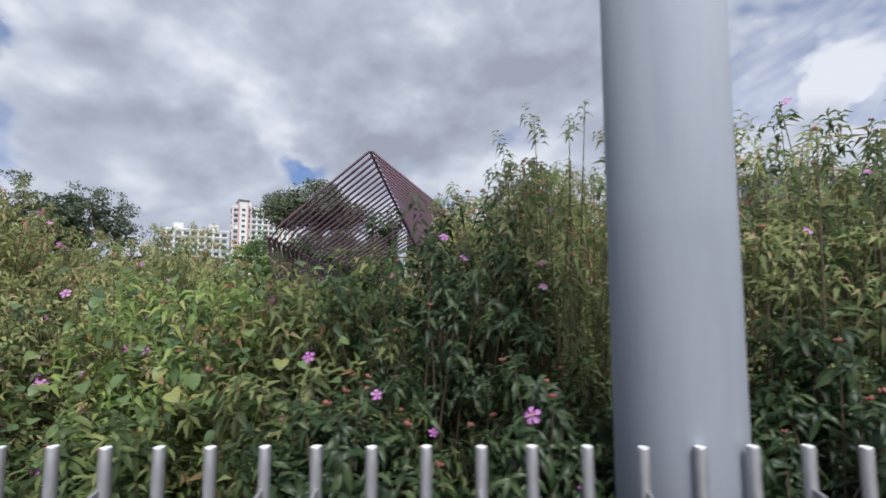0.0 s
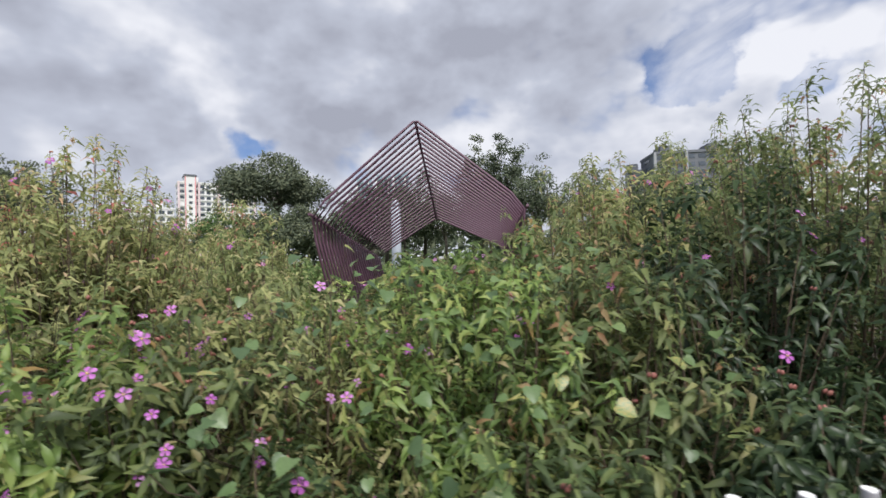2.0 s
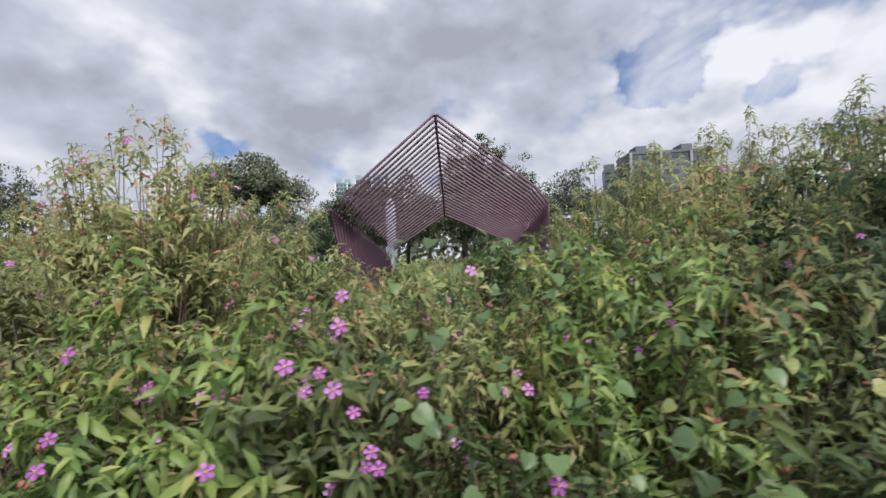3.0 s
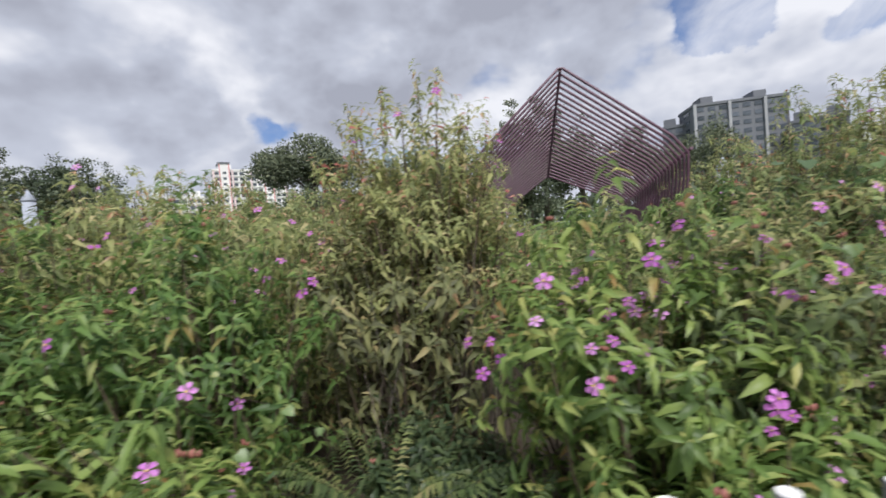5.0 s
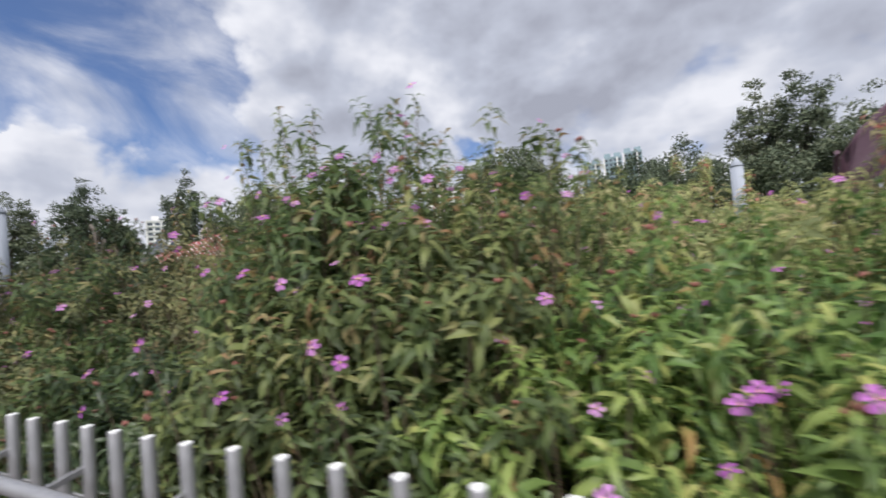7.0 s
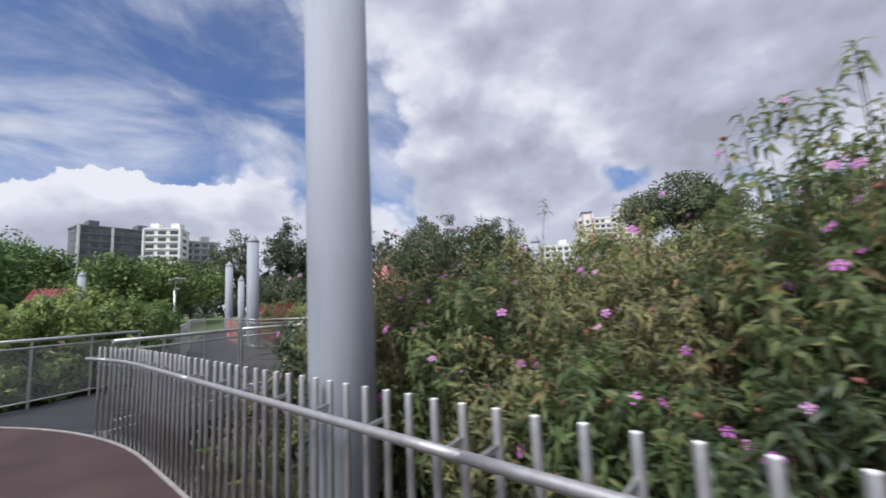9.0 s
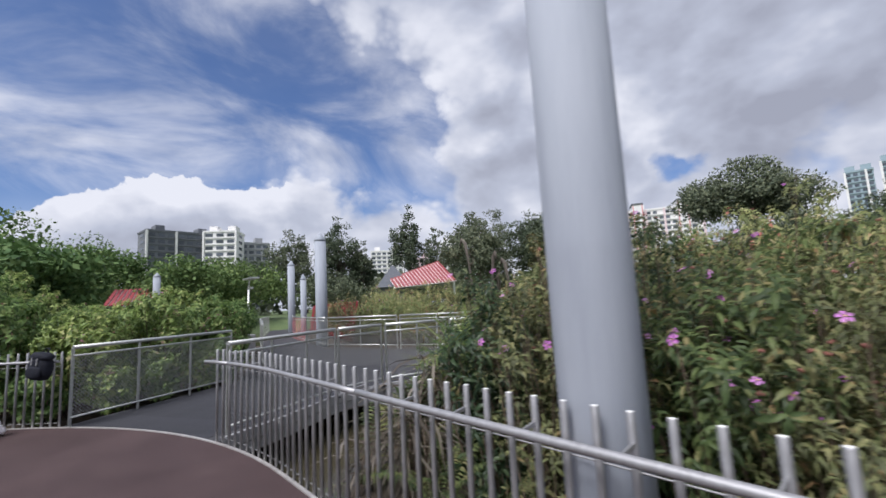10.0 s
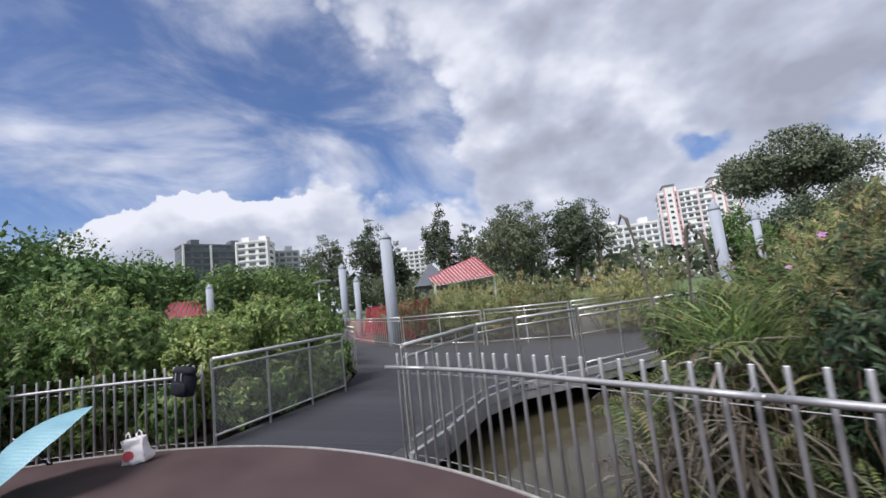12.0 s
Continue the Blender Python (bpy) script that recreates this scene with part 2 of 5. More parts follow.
PILE = mat("pile_white_paint", [(0.25, (0.27, 0.295, 0.345)), (0.5, (0.328, 0.357, 0.408)), (0.8, (0.378, 0.405, 0.455))], rough=0.82, scale=1.6, detail=9, stretch=(4, 4, 0.5), bump=0.12, bump_scale=35, spec=0.25)
DECK = mat("deck_brown_rubber", [(0.2, (0.044, 0.028, 0.029)), (0.5, (0.063, 0.042, 0.043)), (0.8, (0.084, 0.057, 0.057))], rough=0.78, scale=1.1, detail=9, bump=0.35, bump_scale=160, spec=0.2)
WALK = mat("walkway_plank_grey", [(0.0, (0.040, 0.041, 0.048)), (0.6, (0.045, 0.046, 0.054)), (1.0, (0.051, 0.051, 0.059))], rough=0.85, scale=4, per="object", bump=0.4, bump_scale=90, spec=0.2)
PLAIN_DARK = mat("walkway_underlay", [(0.3, (0.03, 0.03, 0.033)), (0.7, (0.05, 0.05, 0.055))], rough=0.8, scale=4, bump=0.2)
WIRE = mat("mesh_wire", [(0.3, (0.42, 0.42, 0.42)), (0.7, (0.58, 0.58, 0.565))], rough=0.6, metal=0.5, scale=20)
TRIM = mat("deck_edge_metal", [(0.3, (0.42, 0.40, 0.39)), (0.7, (0.60, 0.58, 0.56))], rough=0.5, metal=0.6, scale=9)
FASCIA = mat("fascia_grey", [(0.3, (0.24, 0.24, 0.25)), (0.7, (0.36, 0.36, 0.37))], rough=0.7, scale=5, bump=0.2)
SOIL = mat("soil", [(0.3, (0.030, 0.024, 0.018)), (0.7, (0.075, 0.058, 0.040))], rough=0.95, scale=7, bump=0.8, bump_scale=25)
GRASS = mat("bank_grass", [(0.3, (0.05, 0.085, 0.03)), (0.7, (0.12, 0.16, 0.06))], rough=0.9, scale=0.4, bump=0.6, bump_scale=6)
MAUVE = mat("mauve_paint", [(0.3, (0.088, 0.041, 0.064)), (0.7, (0.120, 0.060, 0.090))], rough=0.5, scale=6, bump=0.05)
REDPAINT = mat("red_paint", [(0.3, (0.235, 0.032, 0.038)), (0.7, (0.305, 0.055, 0.062))], rough=0.5, scale=6)
PINKPAINT = mat("pink_paint", [(0.3, (0.60, 0.22, 0.24)), (0.7, (0.70, 0.32, 0.33))], rough=0.5, scale=6)
WHITEPAINT = mat("white_wall_paint", [(0.3, (0.66, 0.66, 0.66)), (0.7, (0.78, 0.77, 0.76))], rough=0.7, scale=0.12, detail=8)
PALEPINK = mat("pale_pink_wall_paint", [(0.3, (0.62, 0.50, 0.52)), (0.7, (0.74, 0.62, 0.63))], rough=0.7, scale=0.12, detail=8)
GREYWALL = mat("grey_wall_paint", [(0.3, (0.26, 0.27, 0.29)), (0.7, (0.36, 0.37, 0.39))], rough=0.7, scale=0.12, detail=8)
DARKWALL = mat("dark_wall_paint", [(0.3, (0.10, 0.11, 0.13)), (0.7, (0.16, 0.17, 0.19))], rough=0.7, scale=0.12, detail=8)
GLASSY = mat("window_glass_dark", [(0.0, (0.04, 0.05, 0.06)), (1.0, (0.12, 0.14, 0.17))], rough=0.25, scale=3, per="object")
PALEGLASS = mat("pale_teal_glass_wall", [(0.3, (0.22, 0.30, 0.34)), (0.7, (0.30, 0.38, 0.42))], rough=0.35, scale=0.12, detail=8)
SLATE = mat("slate_roof", [(0.3, (0.07, 0.08, 0.10)), (0.7, (0.12, 0.13, 0.15))], rough=0.7, scale=3)
BLACKCLOTH = mat("black_nylon", [(0.3, (0.012, 0.013, 0.018)), (0.7, (0.022, 0.024, 0.034))], rough=0.75, spec=0.15, scale=20, bump=0.5, bump_scale=70)
PLASTIC = mat("white_plastic_film", [(0.3, (0.864, 0.821, 0.842)), (0.7, (0.972, 0.94, 0.95))], rough=0.4, scale=10, bump=0.5, bump_scale=14, leafy=0.2)
REDPRINT = mat("red_print", [(0.3, (0.55, 0.08, 0.09)), (0.7, (0.68, 0.14, 0.14))], rough=0.4, scale=10)
UMBRELLA = mat("umbrella_light_blue", [(0.3, (0.24, 0.448, 0.528)), (0.7, (0.32, 0.528, 0.592))], rough=0.5, scale=8, leafy=0.25)
UMBDOT = mat("umbrella_dot_teal", [(0.3, (0.10, 0.28, 0.38)), (0.7, (0.13, 0.34, 0.44))], rough=0.5, scale=8)


def water_material():
    m = bpy.data.materials.new("pond_water")
    m.use_nodes = True
    nt = m.node_tree
    bs = nt.nodes["Principled BSDF"]
    bs.inputs["Base Color"].default_value = (0.055, 0.048, 0.028, 1)
    bs.inputs["Roughness"].default_value = 0.08
    n, b = nt.nodes.new("ShaderNodeTexNoise"), nt.nodes.new("ShaderNodeBump")
    tc = nt.nodes.new("ShaderNodeTexCoord")
    n.inputs["Scale"].default_value, n.inputs["Detail"].default_value = 3.0, 5
    nt.links.new(tc.outputs["Object"], n.inputs[0])
    nt.links.new(n.outputs[0], b.inputs["Height"])
    b.inputs["Strength"].default_value, b.inputs["Distance"].default_value = 0.25, 0.03
    nt.links.new(b.outputs[0], bs.inputs["Normal"])
    return m


WATER = water_material()


# ---- mesh helpers ----
def mesh_of(name, verts, faces, material=None, smooth=False):
    me = bpy.data.meshes.new(name)
    me.from_pydata([tuple(v) for v in verts], [], faces)
    me.update()
    if material:
        me.materials.append(material)
    if smooth:
        for p in me.polygons:
            p.use_smooth = True
    return me


def mesh_np(name, verts, faces, material):
    """A mesh from numpy arrays; the faces are all of one size."""
    me = bpy.data.meshes.new(name)
    n, k = faces.shape
    me.vertices.add(len(verts))
    me.vertices.foreach_set("co", np.asarray(verts, dtype=np.float32).ravel())
    me.loops.add(n * k)
    me.loops.foreach_set("vertex_index", faces.astype(np.int32).ravel())
    me.polygons.add(n)
    me.polygons.foreach_set("loop_start", np.arange(0, n * k, k, dtype=np.int32))
    me.update(calc_edges=True)
    me.validate()
    me.materials.append(material)
    return me


def part(name, bm, material, parent, label=""):
    """Links a bmesh (or a finished mesh) as ONE mesh object under a thing or a part."""
    if isinstance(bm, bmesh.types.BMesh):
        me = bpy.data.meshes.new(name)
        bm.to_mesh(me)
        bm.free()
        me.materials.append(material)
    else:
        me = bm
    ob = new(name, me)
    ob.parent = parent
    if label:
        ob["label"] = label
    return ob


def thing(name, label, category, m=None, group="", kind="", data=None):
    ob = new(name, data)
    if m is not None:
        ob.matrix_world = m
    return tagged(ob, label, category, group, kind)


def box(bm, x0, x1, y0, y1, z0, z1, bevel=0.0, m=None):
    r = bmesh.ops.create_cube(bm, size=1.0)
    vs = r["verts"]
    for v in vs:
        v.co = Vector(((x0 + x1) / 2 + v.co.x * (x1 - x0), (y0 + y1) / 2 + v.co.y * (y1 - y0), (z0 + z1) / 2 + v.co.z * (z1 - z0)))
    if bevel:
        es = list({e for v in vs for e in v.link_edges})
        g = bmesh.ops.bevel(bm, geom=es, offset=bevel, segments=2, profile=0.5, affect="EDGES")
        vs = list({v for f in g["faces"] for v in f.verts} | {v for v in vs if v.is_valid})
    if m is not None:
        bmesh.ops.transform(bm, matrix=m, verts=[v for v in vs if v.is_valid])
    return bm


def tube(bm, pts, radius, sides=8, cap=True):
    """A round bar along points; radius is a number or one for each point."""
    pts = [Vector(p) for p in pts]
    rings = []
    up = Vector((0.13, 0.21, 0.97))
    for i, p in enumerate(pts):
        d = (pts[min(i + 1, len(pts) - 1)] - pts[max(i - 1, 0)]).normalized()
        u = d.cross(up)
        if u.length < 0.2:
            u = d.cross(Vector((1, 0, 0)))
        u.normalize()
        w = d.cross(u)
        r = radius[i] if isinstance(radius, (list, tuple)) else radius
        rings.append([bm.verts.new(p + (u * math.cos(a) + w * math.sin(a)) * r) for a in [2 * math.pi * k / sides for k in range(sides)]])
    for a, b in zip(rings, rings[1:]):
        for k in range(sides):
            f = bm.faces.new((a[k], a[(k + 1) % sides], b[(k + 1) % sides], b[k]))
            f.smooth = True
    if cap:
        bm.faces.new(rings[0][::-1])
        bm.faces.new(rings[-1])
    return bm


def lathe(bm, profile, sides=24):
    rings = []
    for r, z in profile:
        rings.append([bm.verts.new((r * math.cos(2 * math.pi * k / sides), r * math.sin(2 * math.pi * k / sides), z)) for k in range(sides)])
    for a, b in zip(rings, rings[1:]):
        for k in range(sides):
            bm.faces.new((a[k], a[(k + 1) % sides], b[(k + 1) % sides], b[k])).smooth = True
    bm.faces.new(rings[0][::-1])
    bm.faces.new(rings[-1])
    return bm


# ---- ground, water, decks ----
DECK_R, DECK_CX, DECK_CY = 6.87, -14.0, -4.77


def deck_edge(s, out=0.0):
    """A point of the deck's rim: s runs west along the straight side (negative) and then round the bend."""
    if s < 0:
        return (DECK_CX - s, DECK_CY + DECK_R + out)
    a = s / DECK_R
    return (DECK_CX - (DECK_R + out) * math.sin(a), DECK_CY + (DECK_R + out) * math.cos(a))


def build_ground():
    xs = [-3000, -900, -400, -220, -140] + list(range(-110, 111, 5)) + [140, 220, 400, 900, 3000]
    verts, faces, n = [], [], len(xs)
    for yy in xs:
        for xx in xs:
            d = math.hypot(xx + 8, yy - 2)
            t = min(max((d - 44) / 14, 0), 1)
            verts.append((xx, yy, -1.6 + 2.3 * t * t * (3 - 2 * t) + (0.25 * noise.noise((xx * 0.05, yy * 0.05, 0)) if d < 200 else 0)))
    for j in range(n - 1):
        for i in range(n - 1):
            faces.append((j * n + i, j * n + i + 1, (j + 1) * n + i + 1, (j + 1) * n + i))
    ob = new("ground", mesh_of("ground", verts, faces, GRASS, True))
    tagged(ob, "grassy green ground and pond bank reaching to the horizon", "ground", kind="structure")
    bm = bmesh.new()
    bmesh.ops.create_circle(bm, cap_ends=True, segments=64, radius=60)
    me = bpy.data.meshes.new("water")
    bm.to_mesh(me)
    me.materials.append(WATER)
    ob = new("water", me)
    ob.location = (-8, 2, -0.62)
    tagged(ob, "murky brown-green pond water under the walkways", "water", kind="structure")


def slab_from_outline(pts, z0, z1):
    bm = bmesh.new()
    top = [bm.verts.new((x, y, z1)) for x, y in pts]
    bot = [bm.verts.new((x, y, z0)) for x, y in pts]
    bm.faces.new(top)
    bm.faces.new(bot[::-1])
    n = len(pts)
    for i in range(n):
        bm.faces.new((bot[i], bot[(i + 1) % n], top[(i + 1) % n], top[i]))
    bmesh.ops.recalc_face_normals(bm, faces=bm.faces)
    return bm


def build_deck():
    pts = [deck_edge(-22 + i * 2.0, -0.03) for i in range(11)] + [deck_edge(math.pi * DECK_R * i / 60, -0.03) for i in range(61)] + [(8.0, DECK_CY - DECK_R)]
    ob = part("floor", slab_from_outline(pts, -0.22, 0.0), DECK, None)
    tagged(ob, "dark brown rubber-coated floor of the round viewing deck", "floor", kind="structure")
    # thin metal strip round the rim
    rim = [deck_edge(-22 + i * 2.0, 0) for i in range(11)] + [deck_edge(math.pi * DECK_R * i / 60, 0) for i in range(61)]
    bm = bmesh.new()
    rings = []
    for i, (x, y) in enumerate(rim):
        a, b = rim[max(i - 1, 0)], rim[min(i + 1, len(rim) - 1)]
        d = Vector((b[0] - a[0], b[1] - a[1], 0)).normalized()
        nrm = Vector((-d.y, d.x, 0))
        rings.append([bm.verts.new(Vector((x, y, z)) + nrm * o) for o, z in ((0.028, -0.2), (0.028, 0.012), (-0.006, 0.012), (-0.006, -0.2))])
    for a, b in zip(rings, rings[1:]):
        for k in range(4):
            bm.faces.new((a[k], a[(k + 1) % 4], b[(k + 1) % 4], b[k]))
    bmesh.ops.recalc_face_normals(bm, faces=bm.faces)
    tagged(part("trim", bm, TRIM, None), "pale metal edging strip round the deck", "trim", kind="structure")


# ---- picket fence of the deck ----
RAIL_IN, TOP = 0.115, 1.12


def picket_mesh():
    bm = bmesh.new()
    lathe(bm, [(0.0165, -0.12), (0.0165, TOP - 0.004), (0.0145, TOP)], 10)
    me = bpy.data.meshes.new("picket")
    bm.to_mesh(me)
    bm.free()
    me.materials.append(STEEL)
    me.materials.append(STEEL_CUT)
    for p in me.polygons:
        if p.center.z > TOP - 0.001:
            p.material_index = 1
    return me


def build_fence(name, s_list, label):
    """Pickets along the rim at the arc lengths given, an inside handrail on arms, and a flat bar behind."""
    base = thing(name, label, "fence")
    me = picket_mesh()
    bm = bmesh.new()
    box(bm, -0.005, 0.005, -RAIL_IN, 0.0, -0.010, 0.010, 0.002)
    arm = bpy.data.meshes.new("arm")
    bm.to_mesh(arm)
    bm.free()
    arm.materials.append(STEEL)
    rail = []
    for j, s in s_list:
        x, y = deck_edge(s, 0.015)
        yaw = max(s, 0) / DECK_R
        rnd = random.Random(j * 7 + 3)
        p = part("picket", me, STEEL, base)
        p.matrix_world = pose(x, y, 0, rnd.uniform(-0.35, 0.35), rnd.uniform(-0.35, 0.35), math.degrees(yaw))
        if (j % 19) % 3 == 0:
            a = part("arm", arm, STEEL, base)
            a.matrix_world = pose(x, y, 1.005, 10, 0, math.degrees(yaw))
        rail.append((j, s))
    # handrail in lengths of nineteen pickets, with a small sleeve at each joint
    run = []
    for j, s in rail + [(None, None)]:
        if j is None or (run and j % 19 == 0):
            if len(run) > 1:
                lo, hi = run[0][1] - 0.07, run[-1][1] + 0.07
                k = max(2, int((hi - lo) / 0.25))
                pts = [(*deck_edge(lo + (hi - lo) * i / k, 0.015 - RAIL_IN), 0.985) for i in range(k + 1)]
                part("handrail", tube(bmesh.new(), pts, 0.0205, 12), STEEL, base)
                a, b = deck_edge(hi - 0.01, 0.015 - RAIL_IN), deck_edge(hi + 0.03, 0.015 - RAIL_IN)
                if j is not None:
                    part("sleeve", tube(bmesh.new(), [(*a, 0.985), (*b, 0.985)], 0.0165, 12), STEEL_DULL, base)
            run = []
        if j is not None:
            run.append((j, s))
    lo, hi = s_list[0][1], s_list[-1][1]
    k = max(2, int(abs(hi - lo) / 0.3))
    for z in (0.90, 0.06):
        bm = bmesh.new()
        pts = [(*deck_edge(lo + (hi - lo) * i / k, 0.034), z) for i in range(k + 1)]
        tube(bm, pts, 0.0042, 6)
        part("flat_bar", bm, STEEL, base)
    return base


def build_fences():
    # the straight side and the start of the bend, up to the walkway
    lst = []
    for j in range(-40, 100):
        s = DECK_CX - (-1.032 - 0.15 * j)
        if s <= 1.84:
            lst.append((j, s))
    build_fence("picket_fence", lst, "stainless steel picket fence with handrail round the viewing deck")
    start = 4.98
    build_fence("picket_fence", [(i + 7, start + 0.15 * i) for i in range(46)], "stainless steel picket fence beside the umbrella and white bag")


# ---- walkway ----
LEFT_EDGE = [(-18.5, 0.43), (-20.35, 3.2), (-22.4, 4.6), (-28.0, 6.3), (-34.0, 8.1), (-46.0, 12.6)]
RIGHT_EDGE = [(-15.78, 1.95), (-16.15, 2.75), (-16.95, 4.1), (-17.15, 5.2), (-16.85, 6.7), (-16.5, 9.0), (-15.8, 13.0)]
FAR_EDGE = [(-46.0, 14.6), (-34.0, 9.95), (-30.0, 9.0), (-26.1, 8.25), (-22.6, 9.4), (-20.2, 10.9), (-19.6, 13.5)]


def build_walkway():
    outline = [(-15.8, 1.3), (-18.2, -0.2)] + LEFT_EDGE + FAR_EDGE + RIGHT_EDGE[::-1]
    ob = part("walkway", slab_from_outline(outline, -0.20, -0.016), PLAIN_DARK, None)
    tagged(ob, "dark grey boarded floating walkway branching off the deck", "walkway", kind="structure")
    # boards across the way, close to the deck
    plank = mesh_of("plank", *box_data(0.142, 2.0, 0.025), WALK)
    a0, b0 = Vector((-15.95, 1.55)), Vector((-18.35, -0.05))
    a1, b1 = Vector((-17.05, 4.6)), Vector((-20.45, 3.2))
    n = 27
    for i in range(n):
        f = (i + 0.5) / n
        a, b = a0.lerp(a1, f), b0.lerp(b1, f)
        c, d = (a + b) / 2, (b - a)
        p = part("plank", plank, WALK, ob)
        p.matrix_world = pose(c.x, c.y, -0.0225, 0, 0, math.degrees(math.atan2(d.y, d.x)) + 90) @ Matrix.Diagonal((1, d.length / 2.0 * 0.995, 1, 1))
    a2, b2 = Vector((-17.1, 8.0)), Vector((-23.2, 5.0))
    n = 26
    for i in range(n):
        f = (i + 0.5) / n
        a, b = a1.lerp(a2, f), b1.lerp(b2, f)
        c, d = (a + b) / 2, (b - a)
        p = part("plank", plank, WALK, ob)
        p.matrix_world = pose(c.x, c.y, -0.0225, 0, 0, math.degrees(math.atan2(d.y, d.x)) + 90) @ Matrix.Diagonal((1, d.length / 2.0 * 0.995, 1, 1))
    # stepped fascia boards along the near right edge
    for z0, z1, o in ((-0.12, 0.03, 0.03), (-0.28, -0.13, 0.015)):
        for p, q in zip(RIGHT_EDGE, RIGHT_EDGE[1:]):
            p, q = Vector(p), Vector(q)
            d = q - p
            bm = bmesh.new()
            box(bm, 0.02, d.length - 0.02, -0.03 - o, -o + 0.03, z0, z1, 0.006)
            f = part("fascia_board", bm, FASCIA, ob)
            f.matrix_world = pose(p.x, p.y, 0, 0, 0, math.degrees(math.atan2(d.y, d.x)))


def box_data(w, l, h):
    v = [(x * w / 2, y * l / 2, z * h / 2) for z in (-1, 1) for y in (-1, 1) for x in (-1, 1)]
    return v, [(0, 2, 3, 1), (4, 5, 7, 6), (0, 1, 5, 4), (2, 6, 7, 3), (0, 4, 6, 2), (1, 3, 7, 5)]


def rail_section(p, q, posts, label, wires=0.06, top=1.17, post_mat=STEEL_DULL, thin=0.0028):
    """One section of walkway railing: top tube, second bar, posts, bottom bar and a woven wire infill."""
    p, q = Vector((*p, 0)), Vector((*q, 0))
    d = q - p
    ln, yaw = d.length, math.degrees(math.atan2(d.y, d.x))
    base = thing("railing", label, "railing", pose(p.x, p.y, 0, 0, 0, yaw))
    part("top_rail", tube(bmesh.new(), [(0, 0, top), (ln, 0, top)], 0.030, 10), STEEL_DULL, base)
    part("middle_rail", tube(bmesh.new(), [(0, 0, top - 0.13), (ln, 0, top - 0.13)], 0.017, 8), STEEL_DULL, base)
    part("bottom_rail", tube(bmesh.new(), [(0, 0, 0.12), (ln, 0, 0.12)], 0.017, 8), STEEL_DULL, base)
    for i in range(posts + 1):
        x = ln * i / posts
        bm = bmesh.new()
        box(bm, x - 0.022, x + 0.022, -0.008, 0.008, -0.05, top - 0.01, 0.003)
        part("post", bm, post_mat, base)
    if wires:
        z0, z1 = 0.13, top - 0.14
        h = z1 - z0
        n = int((ln + h) / wires)
        verts, faces = [], []
        for sgn in (1, -1):
            for i in range(n):
                a = -h + i * wires
                u0, u1 = max(a, 0), min(a + h, ln)
                if u1 - u0 < 0.02:
                    continue
                v0, v1 = z0 + (u0 - a), z0 + (u1 - a)
                if sgn < 0:
                    v0, v1 = z1 + z0 - v0, z1 + z0 - v1
                k, r = len(verts), thin
                yy = 0.002 * sgn
                dd = Vector((u1 - u0, 0, v1 - v0)).normalized()
                nn = Vector((-dd.z, 0, dd.x)) * r
                for cx, cz in ((u0, v0), (u1, v1)):
                    verts += [(cx + nn.x, yy, cz + nn.z), (cx - nn.x, yy, cz - nn.z), (cx, yy + 0.002, cz)]
                faces += [(k, k + 1, k + 4, k + 3), (k + 1, k + 2, k + 5, k + 4), (k + 2, k, k + 3, k + 5)]
        part("wire_mesh", mesh_of("wire_mesh", verts, faces, WIRE), WIRE, base, "woven steel wire infill")
    return base


def build_railings():
    rail_section((-18.54, 0.50), (-20.2, 3.18), 3, "steel railing with wire mesh panels beside the leafy bank", 0.055)
    rail_section((-15.86, 2.05), (-16.98, 4.12), 3, "steel railing with wire mesh along the walkway", 0.055)
    rail_section((-17.02, 4.2), (-17.15, 5.2), 1, "short steel railing section at the walkway's bend", 0.06)
    for p, q in (((-17.14, 5.3), (-16.88, 6.7)), ((-16.86, 6.8), (-16.5, 9.0)), ((-16.47, 9.1), (-15.8, 13.0))):
        rail_section(p, q, 2, "steel railing with wire mesh along the walkway", 0.07)
    far = [(-19.6, 13.5), (-20.1, 10.85), (-22.6, 9.35), (-26.1, 8.2)]
    for p, q in zip(far, far[1:]):
        p, q = Vector(p), Vector(q)
        a, b = p.lerp(q, 0.02), p.lerp(q, 0.98)
        rail_section(a, b, 2, "steel railing in front of shrubs across the walkway", 0.08, thin=0.0009)
    pink = [(-26.2, 8.22), (-30.0, 8.97), (-34.0, 9.9), (-45.0, 14.1)]
    for p, q in zip(pink, pink[1:]):
        base = rail_section(p, q, 14, "steel picket railing with pink posts at the far walkway", 0, 1.17, PINKPAINT if p[0] < -29 else STEEL_DULL)
    lf = [(-22.9, 4.72), (-28.0, 6.28), (-34.0, 8.08), (-45.0, 12.2)]
    for p, q in zip(lf, lf[1:]):
        rail_section(p, q, 16, "steel picket railing along the far walkway", 0)


# ---- mooring piles ----
def pile(x, y, d, top, label):
    base = thing("mooring_pile", label, "pile", pose(x, y, -1.5, 0.4, 0.3, 0))
    h, r, cap = top + 1.5, d / 2, min(0.32, d * 0.9)
    part("shaft", lathe(bmesh.new(), [(r, 0), (r, h * 0.5), (r * 1.004, h * 0.5 + 0.02), (r, h * 0.5 + 0.04), (r, h - cap - 0.02)], 40), PILE, base)
    part("cap", lathe(bmesh.new(), [(r * 1.05, h - cap - 0.06), (r * 1.05, h - cap), (r * 0.5, h - cap * 0.45), (0.012, h)], 40), PILE, base, "white pointed cap")
    return base


